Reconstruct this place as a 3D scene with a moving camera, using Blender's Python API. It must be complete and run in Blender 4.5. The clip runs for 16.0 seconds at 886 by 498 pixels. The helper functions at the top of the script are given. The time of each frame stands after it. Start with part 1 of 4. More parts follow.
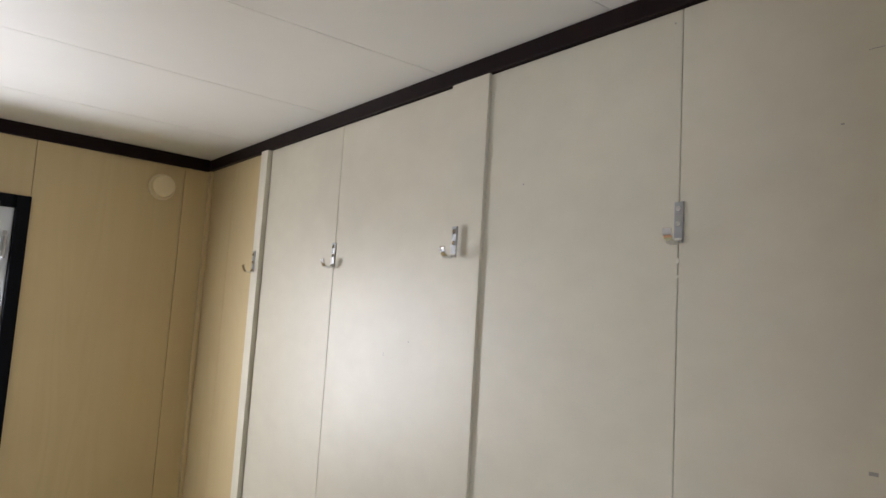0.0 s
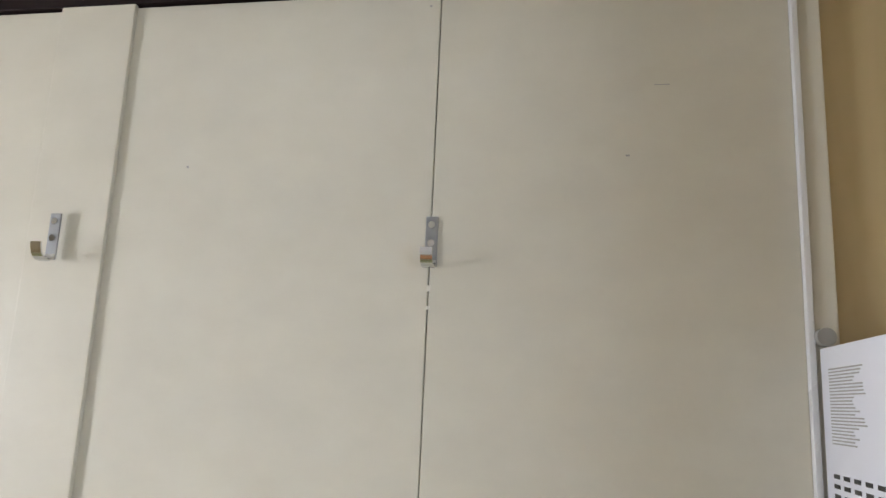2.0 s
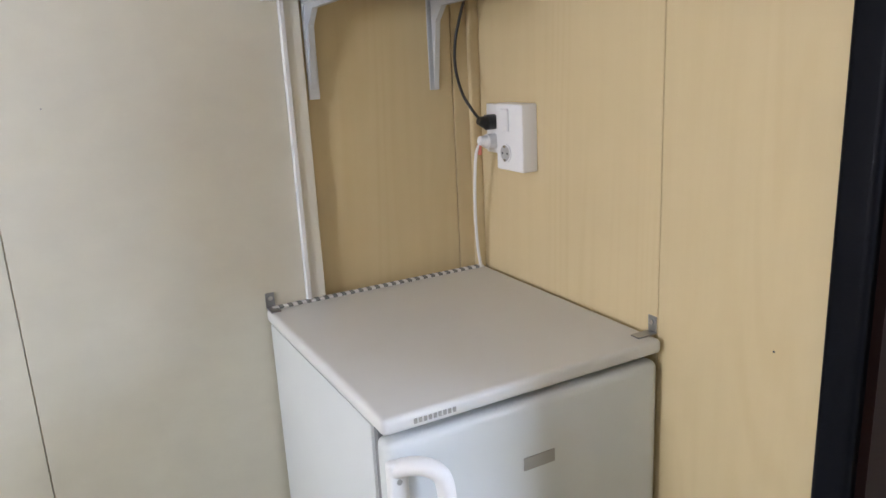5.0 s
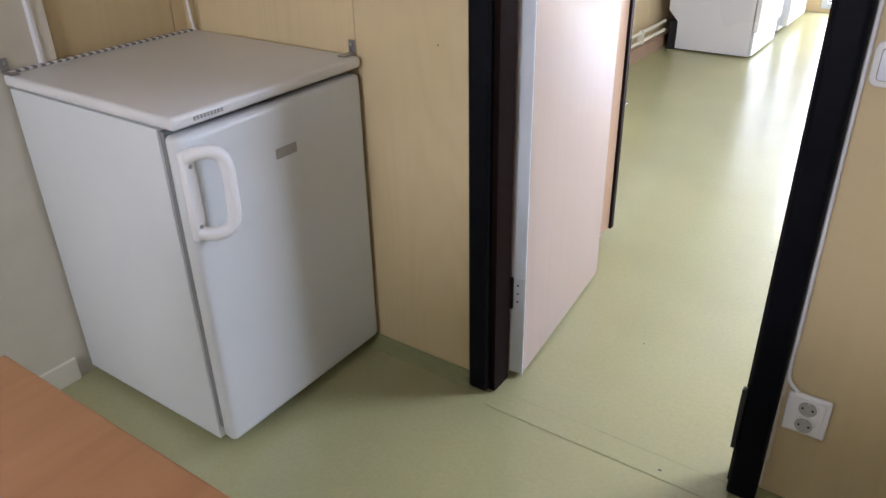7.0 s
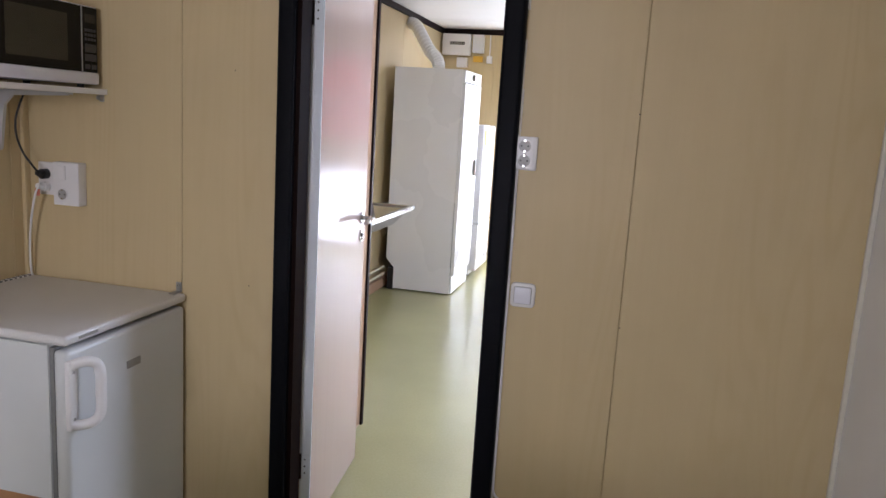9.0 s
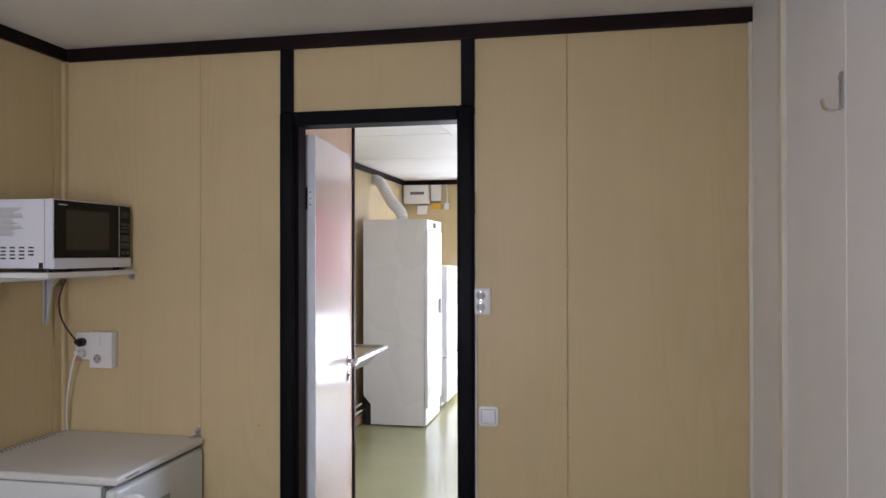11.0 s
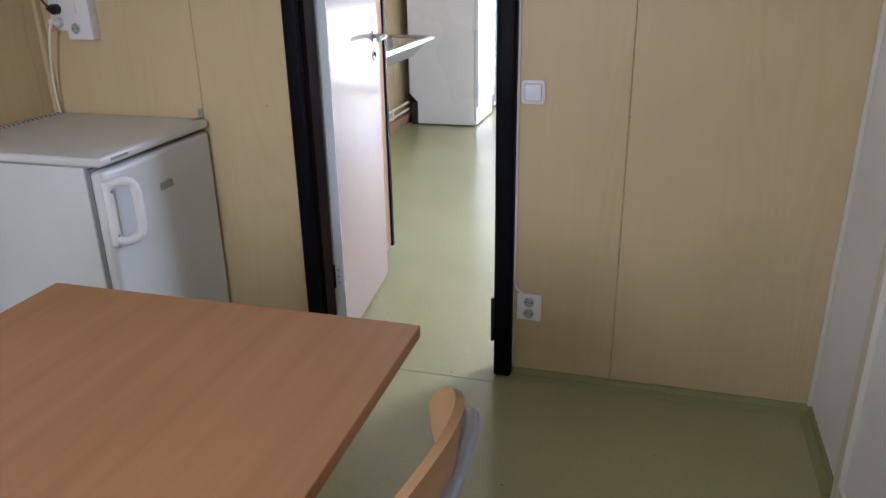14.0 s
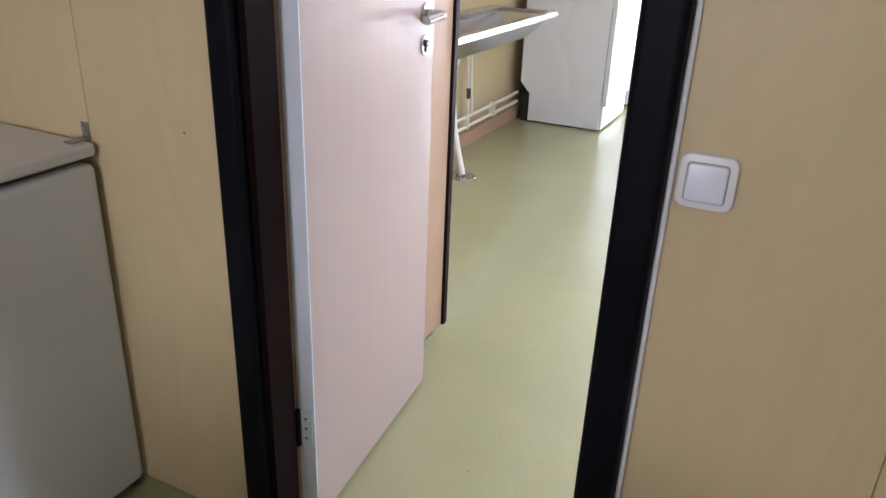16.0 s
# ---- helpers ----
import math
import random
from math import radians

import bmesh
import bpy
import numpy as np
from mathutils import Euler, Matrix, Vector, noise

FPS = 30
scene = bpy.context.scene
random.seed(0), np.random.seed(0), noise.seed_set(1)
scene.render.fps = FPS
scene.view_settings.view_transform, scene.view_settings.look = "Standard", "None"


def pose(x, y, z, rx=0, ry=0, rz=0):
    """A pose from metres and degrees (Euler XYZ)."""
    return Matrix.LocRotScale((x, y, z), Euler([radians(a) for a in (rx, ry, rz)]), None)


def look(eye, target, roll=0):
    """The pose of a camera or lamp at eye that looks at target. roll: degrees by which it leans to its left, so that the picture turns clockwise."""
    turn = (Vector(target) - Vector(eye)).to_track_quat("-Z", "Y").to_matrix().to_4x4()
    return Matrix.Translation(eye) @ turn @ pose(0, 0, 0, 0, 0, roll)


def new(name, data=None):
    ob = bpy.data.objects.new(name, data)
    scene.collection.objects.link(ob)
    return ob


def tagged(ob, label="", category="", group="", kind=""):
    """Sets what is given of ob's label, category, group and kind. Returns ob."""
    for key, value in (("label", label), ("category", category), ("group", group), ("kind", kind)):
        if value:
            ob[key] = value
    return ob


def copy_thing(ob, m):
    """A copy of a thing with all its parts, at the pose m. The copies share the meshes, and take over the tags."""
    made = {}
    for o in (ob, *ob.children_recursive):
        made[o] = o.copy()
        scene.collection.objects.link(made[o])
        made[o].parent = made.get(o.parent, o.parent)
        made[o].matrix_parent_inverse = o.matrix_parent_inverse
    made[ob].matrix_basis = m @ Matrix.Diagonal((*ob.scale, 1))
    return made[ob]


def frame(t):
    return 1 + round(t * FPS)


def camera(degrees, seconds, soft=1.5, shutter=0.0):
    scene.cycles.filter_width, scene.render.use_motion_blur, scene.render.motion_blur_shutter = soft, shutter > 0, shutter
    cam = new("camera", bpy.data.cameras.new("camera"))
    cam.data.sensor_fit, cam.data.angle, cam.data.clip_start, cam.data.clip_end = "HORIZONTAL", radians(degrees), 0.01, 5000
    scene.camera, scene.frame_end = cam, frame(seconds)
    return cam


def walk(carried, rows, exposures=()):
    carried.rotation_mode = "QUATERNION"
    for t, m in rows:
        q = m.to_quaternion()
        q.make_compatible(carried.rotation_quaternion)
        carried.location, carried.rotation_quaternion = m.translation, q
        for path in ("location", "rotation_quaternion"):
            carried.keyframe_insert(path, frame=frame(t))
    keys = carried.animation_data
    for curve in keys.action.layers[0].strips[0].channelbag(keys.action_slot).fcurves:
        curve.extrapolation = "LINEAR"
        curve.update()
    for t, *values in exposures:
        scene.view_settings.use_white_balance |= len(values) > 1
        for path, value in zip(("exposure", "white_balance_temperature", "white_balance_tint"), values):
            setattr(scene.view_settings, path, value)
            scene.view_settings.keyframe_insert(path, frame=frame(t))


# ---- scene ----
cam = camera(61.2, 16.0)
PATH = [
    (0, (1.279, -0.183, 1.674), (0.039, -1.735, 1.912), 3.5),
    (0.5, (1.224, -0.301, 1.717), (-0.053, -1.803, 2.052), 4.1),
    (1, (1.173, -0.499, 1.685), (-0.290, -1.794, 2.110), 4.7),
    (1.5, (1.170, -0.687, 1.678), (-0.556, -1.579, 2.150), 3.9),
    (2, (1.170, -0.802, 1.679), (-0.759, -1.150, 2.076), 2.5),
    (2.1, (1.181, -0.823, 1.674), (-0.767, -1.050, 2.063), 2.0),
    (2.5, (1.270, -0.846, 1.676), (-0.701, -0.697, 1.980), 0.9),
    (3, (1.384, -0.823, 1.674), (-0.570, -0.419, 1.818), -1.0),
    (3.5, (1.437, -0.795, 1.633), (-0.476, -0.214, 1.581), -1.6),
    (4, (1.488, -0.802, 1.566), (-0.361, -0.074, 1.340), -1.7),
    (4.5, (1.531, -0.837, 1.506), (-0.249, -0.013, 1.119), -2.3),
    (5, (1.570, -0.951, 1.390), (-0.135, -0.042, 0.874), -2.9),
    (5.2, (1.591, -0.978, 1.366), (-0.087, -0.070, 0.767), -3.3),
    (6.3, (1.815, -1.205, 1.325), (0.560, 0.020, 0.520), -2.3),
    (7.4, (1.908, -1.546, 1.308), (1.011, -0.047, 0.334), -1.3),
    (7.5, (1.941, -1.591, 1.315), (1.069, -0.060, 0.369), -1.2),
    (8, (2.016, -1.777, 1.367), (1.302, -0.067, 0.616), -0.3),
    (8.5, (2.007, -1.998, 1.414), (1.450, -0.161, 0.852), 2.2),
    (9, (2.037, -2.185, 1.492), (1.573, -0.270, 1.148), 3.5),
    (9.5, (2.115, -2.412, 1.557), (1.674, -0.467, 1.405), 1.8),
    (9.7, (2.130, -2.482, 1.576), (1.690, -0.534, 1.472), 1.2),
    (11.8, (2.146, -2.756, 1.584), (1.760, -0.794, 1.602), -0.5),
    (12, (2.150, -2.721, 1.544), (1.761, -0.763, 1.418), -1.0),
    (12.5, (2.129, -2.693, 1.441), (1.743, -0.784, 0.989), -1.0),
    (13, (2.117, -2.669, 1.373), (1.742, -0.820, 0.708), -0.7),
    (13.3, (2.119, -2.612, 1.352), (1.727, -0.790, 0.628), -0.6),
    (13.5, (2.113, -2.538, 1.354), (1.699, -0.728, 0.612), -0.7),
    (14, (2.126, -2.266, 1.377), (1.607, -0.479, 0.645), -1.0),
    (14.5, (2.069, -1.993, 1.347), (1.483, -0.227, 0.615), -0.3),
    (15, (2.000, -1.654, 1.336), (1.362, 0.086, 0.586), 0.7),
    (15.3, (1.986, -1.432, 1.323), (1.296, 0.284, 0.560), 1.3),
    (15.5, (1.955, -1.282, 1.325), (1.238, 0.417, 0.550), 1.8),
    (16, (1.857, -0.982, 1.287), (1.068, 0.667, 0.475), 2.3),
]
walk(cam, [(t, look(eye, target, roll)) for t, eye, target, roll in PATH],
     exposures=[(0, -0.84, 6850, 16), (1.0, -0.70, 6750, 16), (1.5, -0.60, 6600, 14), (2.0, -0.30, 6600, 14), (2.5, -0.15, 6600, 16), (3.5, 0.0, 6450, 17), (5.2, -0.03, 6300, 17), (7.4, -0.64, 6400, 23),
                (8.5, -0.88, 6450, 24), (9.5, -1.08, 6500, 23), (12, -0.96, 6350, 21), (13.5, -0.88, 6150, 20), (16, -0.76, 6350, 23)])

# ---- world, sun, lights ----
world = bpy.data.worlds.new("sky")
scene.world = world
world.use_nodes = True
wn = world.node_tree
sky = wn.nodes.new("ShaderNodeTexSky")
sky.sky_type, sky.sun_disc = "NISHITA", False
sky.sun_elevation, sky.sun_rotation = radians(38), radians(200)
wn.nodes["Background"].inputs["Strength"].default_value = 0.12
wn.links.new(sky.outputs[0], wn.nodes["Background"].inputs["Color"])

sun = new("sun", bpy.data.lights.new("sun", "SUN"))
sun.data.energy, sun.data.angle, sun.data.color = 1.2, radians(12), (1.0, 0.95, 0.88)
sun.matrix_world = look((6, 8, 7), (0, 0, 0))


def window_light(name, eye, target, w, h, power, colour):
    lamp = new(name, bpy.data.lights.new(name, "AREA"))
    lamp.data.shape, lamp.data.size, lamp.data.size_y = "RECTANGLE", w, h
    lamp.data.energy, lamp.data.color = power, colour
    lamp.matrix_world = look(eye, target)
    return lamp


window_light("skylight_south", (1.115, -3.63, 1.53), (1.02, -2.0, 0.84), 0.62, 1.00, 62, (0.86, 0.93, 1.0))
# fill lamp behind the added clear pane, for more light along the far room
window_light("north_fill_light", (1.06, 5.87, 1.06), (1.20, 0.0, 0.80), 0.66, 1.96, 95, (0.76, 0.88, 1.0))
window_light("skylight_north_blind", (2.05, 5.87, 1.06), (2.00, 0.0, 0.90), 0.68, 1.96, 205, (0.76, 0.88, 1.0))
# unseen fill lamp, added to brighten the leaf and the floor by the doorway
window_light("east_fill_light", (2.84, 1.62, 1.50), (1.2, 1.20, 0.20), 1.10, 1.00, 118, (0.66, 0.81, 1.0))

# ---- materials ----


def material(name, base, rough=0.5, metal=0.0, second=None, grain=None, scale=8.0, amount=0.5, bump=0.0, bump_scale=60.0,
             stain=0.0, coat=0.0, spec=0.5, rough_var=0.08):
    """A surface: base and second colour mixed by noise stretched by grain, broad stains, fine bump."""
    m = bpy.data.materials.new(name)
    m.use_nodes = True
    nt = m.node_tree
    b = nt.nodes["Principled BSDF"]
    b.inputs["Metallic"].default_value = metal
    b.inputs["Specular IOR Level"].default_value = spec
    b.inputs["Coat Weight"].default_value = coat
    b.inputs["Coat Roughness"].default_value = 0.12
    geo = nt.nodes.new("ShaderNodeNewGeometry")
    mp = nt.nodes.new("ShaderNodeMapping")
    mp.inputs["Scale"].default_value = grain or (1, 1, 1)
    nt.links.new(geo.outputs["Position"], mp.inputs["Vector"])
    n1 = nt.nodes.new("ShaderNodeTexNoise")
    n1.inputs["Scale"].default_value, n1.inputs["Detail"].default_value, n1.inputs["Roughness"].default_value = scale, 6.0, 0.62
    nt.links.new(mp.outputs[0], n1.inputs["Vector"])
    ramp = nt.nodes.new("ShaderNodeMapRange")
    ramp.inputs["From Min"].default_value, ramp.inputs["From Max"].default_value = 0.2, 0.8
    ramp.inputs["To Max"].default_value = amount
    nt.links.new(n1.outputs["Fac"], ramp.inputs["Value"])
    mix = nt.nodes.new("ShaderNodeMix")
    mix.data_type = "RGBA"
    mix.inputs[6].default_value = (*base, 1)
    mix.inputs[7].default_value = (*(second or [c * 0.8 for c in base]), 1)
    nt.links.new(ramp.outputs[0], mix.inputs[0])
    n2 = nt.nodes.new("ShaderNodeTexNoise")
    n2.inputs["Scale"].default_value, n2.inputs["Detail"].default_value = 1.7, 4.0
    nt.links.new(geo.outputs["Position"], n2.inputs["Vector"])
    wide = nt.nodes.new("ShaderNodeMapRange")
    wide.interpolation_type = "SMOOTHERSTEP"
    wide.inputs["From Min"].default_value, wide.inputs["From Max"].default_value = 0.2, 0.85
    wide.inputs["To Min"].default_value, wide.inputs["To Max"].default_value = 1.0, 1.0 - stain
    nt.links.new(n2.outputs["Fac"], wide.inputs["Value"])
    mul = nt.nodes.new("ShaderNodeMix")
    mul.data_type, mul.blend_type = "RGBA", "MULTIPLY"
    mul.inputs[0].default_value = 1.0
    nt.links.new(mix.outputs[2], mul.inputs[6])
    nt.links.new(wide.outputs[0], mul.inputs[7])
    nt.links.new(mul.outputs[2], b.inputs["Base Color"])
    rr = nt.nodes.new("ShaderNodeMapRange")
    rr.inputs["To Min"].default_value, rr.inputs["To Max"].default_value = max(rough - rough_var, 0.02), rough + rough_var
    nt.links.new(n2.outputs["Fac"], rr.inputs["Value"])
    nt.links.new(rr.outputs[0], b.inputs["Roughness"])
    if bump:
        n3 = nt.nodes.new("ShaderNodeTexNoise")
        n3.inputs["Scale"].default_value, n3.inputs["Detail"].default_value = bump_scale, 3.0
        nt.links.new(mp.outputs[0], n3.inputs["Vector"])
        bp = nt.nodes.new("ShaderNodeBump")
        bp.inputs["Strength"].default_value, bp.inputs["Distance"].default_value = bump, 0.002
        nt.links.new(n3.outputs["Fac"], bp.inputs["Height"])
        nt.links.new(bp.outputs[0], b.inputs["Normal"])
    return m


def wood_print(name, base, second, ring, rough, spec):
    """A printed wood laminate: faint upright streaks and the nested arches of flat-sawn grain, each panel shifted by its own amount."""
    m = material(name, base, rough, spec=spec, second=second, grain=(1.0, 1.0, 0.03), scale=30, amount=0.42, bump=0.05, bump_scale=70, stain=0.07)
    nt = m.node_tree
    b = nt.nodes["Principled BSDF"]
    geo = nt.nodes.new("ShaderNodeNewGeometry")
    info = nt.nodes.new("ShaderNodeObjectInfo")
    shift = nt.nodes.new("ShaderNodeVectorMath")
    shift.operation = "MULTIPLY_ADD"
    shift.inputs[1].default_value = (1.0, 1.0, 0.13)
    nt.links.new(geo.outputs["Position"], shift.inputs[0])
    far = nt.nodes.new("ShaderNodeMath")
    far.operation = "MULTIPLY"
    far.inputs[1].default_value = 37.0
    nt.links.new(info.outputs["Random"], far.inputs[0])
    nt.links.new(far.outputs[0], shift.inputs[2])
    field = nt.nodes.new("ShaderNodeTexNoise")
    field.inputs["Scale"].default_value, field.inputs["Detail"].default_value, field.inputs["Roughness"].default_value = 3.6, 2.0, 0.35
    nt.links.new(shift.outputs[0], field.inputs["Vector"])
    turns = nt.nodes.new("ShaderNodeMath")
    turns.operation = "MULTIPLY"
    turns.inputs[1].default_value = 150.0
    nt.links.new(field.outputs["Fac"], turns.inputs[0])
    wave = nt.nodes.new("ShaderNodeMath")
    wave.operation = "SINE"
    nt.links.new(turns.outputs[0], wave.inputs[0])
    thin = nt.nodes.new("ShaderNodeMapRange")
    thin.inputs["From Min"].default_value, thin.inputs["From Max"].default_value = -0.2, 1.0
    thin.inputs["To Max"].default_value = 0.16
    nt.links.new(wave.outputs[0], thin.inputs["Value"])
    patch = nt.nodes.new("ShaderNodeTexNoise")
    patch.inputs["Scale"].default_value, patch.inputs["Detail"].default_value = 5.0, 3.0
    nt.links.new(shift.outputs[0], patch.inputs["Vector"])
    where = nt.nodes.new("ShaderNodeMapRange")
    where.inputs["From Min"].default_value, where.inputs["From Max"].default_value = 0.42, 0.66
    nt.links.new(patch.outputs["Fac"], where.inputs["Value"])
    both = nt.nodes.new("ShaderNodeMath")
    both.operation = "MULTIPLY"
    nt.links.new(thin.outputs[0], both.inputs[0])
    nt.links.new(where.outputs[0], both.inputs[1])
    lines = nt.nodes.new("ShaderNodeMix")
    lines.data_type = "RGBA"
    lines.inputs[7].default_value = (*ring, 1)
    nt.links.new(both.outputs[0], lines.inputs[0])
    nt.links.new(b.inputs["Base Color"].links[0].from_socket, lines.inputs[6])
    nt.links.new(lines.outputs[2], b.inputs["Base Color"])
    return m


UP = (1.0, 1.0, 0.04)
YELLOW = wood_print("yellow_wood_laminate", (0.62, 0.492, 0.288), (0.54, 0.412, 0.222), (0.46, 0.325, 0.150), 0.46, 0.38)
CREAM = material("cream_board", (0.65, 0.61, 0.505), 0.42, second=(0.57, 0.53, 0.435), grain=(1, 0.8, 1.3), scale=11, amount=0.7, spec=0.58, bump=0.10, bump_scale=40, stain=0.10)
PALE = material("pale_board", (0.86, 0.86, 0.88), 0.34, second=(0.80, 0.80, 0.83), scale=6, amount=0.5, bump=0.08, bump_scale=50, stain=0.08)
BATTEN = material("cream_batten", (0.74, 0.71, 0.62), 0.42, second=(0.66, 0.62, 0.52), grain=UP, scale=20, stain=0.08)
DARK = material("dark_stained_wood", (0.015, 0.007, 0.007), 0.5, second=(0.012, 0.007, 0.008), grain=UP, scale=30, amount=0.8, bump=0.15, bump_scale=60, spec=0.10)
NAVY = material("black_blue_paint", (0.004, 0.0045, 0.007), 0.5, second=(0.003, 0.003, 0.005), spec=0.08, grain=UP, scale=24, bump=0.2, bump_scale=50)
JAMB = material("brown_jamb_wood", (0.008, 0.0038, 0.0034), 0.5, spec=0.03, second=(0.012, 0.005, 0.004), grain=UP, scale=30, amount=0.8)
CEIL = material("white_ceiling_board", (0.82, 0.81, 0.79), 0.6, second=(0.77, 0.76, 0.74), scale=4, stain=0.05, bump=0.05)
FLOOR = material("green_vinyl", (0.40, 0.385, 0.205), 0.23, spec=0.75, second=(0.32, 0.31, 0.150), scale=90, amount=0.7, bump=0.06, bump_scale=140, stain=0.12, rough_var=0.07)
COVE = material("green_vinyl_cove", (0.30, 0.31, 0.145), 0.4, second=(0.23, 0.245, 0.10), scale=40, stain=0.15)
LEAF = material("rose_beige_laminate", (0.45, 0.345, 0.31), 0.16, spec=0.5, second=(0.41, 0.305, 0.265), grain=UP, scale=40, amount=0.5, rough_var=0.05)
CLOSET = material("brown_laminate", (0.40, 0.255, 0.165), 0.35, second=(0.33, 0.20, 0.12), grain=UP, scale=40, amount=0.5, spec=0.4)
IVORY = material("ivory_plastic", (0.74, 0.63, 0.43), 0.4, second=(0.70, 0.58, 0.38), scale=10)
EDGE = material("pale_grey_lipping", (0.72, 0.77, 0.82), 0.45, second=(0.66, 0.70, 0.75), grain=UP, scale=12)
BEECH = material("beech_laminate", (0.53, 0.275, 0.135), 0.40, second=(0.37, 0.170, 0.072), grain=(1.0, 0.06, 1.0), scale=20, amount=0.95, bump=0.06, bump_scale=60, stain=0.08)
PLY = material("varnished_beech_ply", (0.50, 0.29, 0.14), 0.36, second=(0.41, 0.215, 0.09), grain=(0.3, 0.06, 1.0), scale=45, amount=0.8, bump=0.05)
SEATPLY = material("brown_beech_ply", (0.62, 0.34, 0.165), 0.36, second=(0.52, 0.26, 0.115), grain=(0.06, 0.6, 1.0), scale=45, amount=0.8)
PLYEDGE = material("ply_edge_layers", (0.55, 0.38, 0.22), 0.6, second=(0.36, 0.22, 0.11), grain=(1, 0.03, 0.2), scale=180, amount=1.0)
TUBE = material("grey_painted_tube", (0.42, 0.46, 0.54), 0.36, metal=0.2, second=(0.36, 0.40, 0.47), scale=30)
STEEL = material("brushed_steel", (0.62, 0.62, 0.61), 0.26, metal=1.0, second=(0.50, 0.50, 0.50), scale=60, grain=(1, 0.1, 1))
CHROME = material("chrome", (0.72, 0.72, 0.72), 0.12, metal=1.0, scale=30)
ZINC = material("zinc_plate", (0.42, 0.43, 0.45), 0.34, metal=1.0, second=(0.31, 0.32, 0.34), scale=80)
WHITE = material("white_enamel", (0.80, 0.80, 0.82), 0.28, second=(0.76, 0.76, 0.74), scale=5, stain=0.05, coat=0.15)
FRIDGE_W = material("white_coated_steel", (0.66, 0.68, 0.68), 0.36, second=(0.62, 0.64, 0.64), scale=6, stain=0.05, bump=0.03, bump_scale=200)
PLASTIC = material("white_plastic", (0.80, 0.79, 0.79), 0.34, second=(0.76, 0.75, 0.75), scale=10)
TOPWHITE = material("white_moulded_top", (0.70, 0.69, 0.68), 0.38, second=(0.66, 0.65, 0.64), scale=8, stain=0.06)
COOLWHITE = material("cool_white_enamel", (0.78, 0.79, 0.86), 0.3, second=(0.74, 0.75, 0.82), scale=6)
ALU = material("pale_grey_lacquer", (0.60, 0.62, 0.65), 0.35, metal=0.3, second=(0.52, 0.54, 0.57), scale=30)
PALEGREY = material("pale_grey_plastic", (0.55, 0.54, 0.52), 0.45, scale=20)
# white plastic greyed by the shade inside the socket wells
WELL = material("shaded_white_plastic", (0.42, 0.41, 0.40), 0.4, scale=20)
PIPE = material("cream_painted_pipe", (0.74, 0.70, 0.60), 0.4, second=(0.62, 0.57, 0.46), scale=30)
BLACK = material("black_plastic", (0.012, 0.012, 0.013), 0.4, second=(0.02, 0.02, 0.02), scale=20)
GLOSSBLACK = material("black_glass", (0.004, 0.004, 0.004), 0.05, second=(0.005, 0.005, 0.005), scale=5, rough_var=0.01, spec=0.2)
MESHGLASS = material("perforated_door_glass", (0.022, 0.020, 0.016), 0.06, second=(0.018, 0.016, 0.013), scale=300, rough_var=0.01, spec=0.55)
GREY = material("grey_plastic", (0.34, 0.33, 0.31), 0.45, second=(0.28, 0.27, 0.26), scale=20)
DARKGREY = material("dark_grey_print", (0.035, 0.036, 0.038), 0.35, scale=20)
GASKET = material("grey_gasket", (0.22, 0.22, 0.22), 0.6, scale=20)
RED = material("red_fabric", (0.62, 0.05, 0.07), 0.7, second=(0.5, 0.03, 0.05), grain=UP, scale=40)
ORANGE = material("orange_red_cloth", (0.75, 0.13, 0.04), 0.8, second=(0.62, 0.09, 0.03), grain=UP, scale=40)
AMBER = material("amber_label", (0.75, 0.42, 0.05), 0.5, scale=30)
PINK = material("pale_red_plug_label", (0.70, 0.22, 0.16), 0.5, scale=30)
red_nodes = RED.node_tree
clear = red_nodes.nodes.new("ShaderNodeBsdfTranslucent")
clear.inputs["Color"].default_value = (0.75, 0.10, 0.12, 1)
both = red_nodes.nodes.new("ShaderNodeMixShader")
both.inputs[0].default_value = 0.14
red_nodes.links.new(red_nodes.nodes["Principled BSDF"].outputs[0], both.inputs[1])
red_nodes.links.new(clear.outputs[0], both.inputs[2])
red_nodes.links.new(both.outputs[0], red_nodes.nodes["Material Output"].inputs["Surface"])
GROUND = material("grey_gravel", (0.30, 0.29, 0.27), 0.9, second=(0.18, 0.17, 0.16), scale=3)


def glass_material():
    m = bpy.data.materials.new("window_glass")
    m.use_nodes = True
    b = m.node_tree.nodes["Principled BSDF"]
    b.inputs["Transmission Weight"].default_value, b.inputs["Roughness"].default_value = 1.0, 0.0
    b.inputs["IOR"].default_value = 1.45
    return m


GLASS = glass_material()

# ---- mesh helpers ----


def box(bm, x0, x1, y0, y1, z0, z1, bevel=0.0, seg=2):
    r = bmesh.ops.create_cube(bm, size=1.0, matrix=Matrix.LocRotScale(((x0 + x1) / 2, (y0 + y1) / 2, (z0 + z1) / 2), None, (x1 - x0, y1 - y0, z1 - z0)))
    if bevel:
        edges = list({e for v in r["verts"] for e in v.link_edges})
        bmesh.ops.bevel(bm, geom=edges, offset=bevel, segments=seg, affect="EDGES", profile=0.6)
    return bm


def boxes(*rows, bevel=0.0, seg=2):
    bm = bmesh.new()
    for row in rows:
        box(bm, *row, bevel=bevel, seg=seg)
    return bm


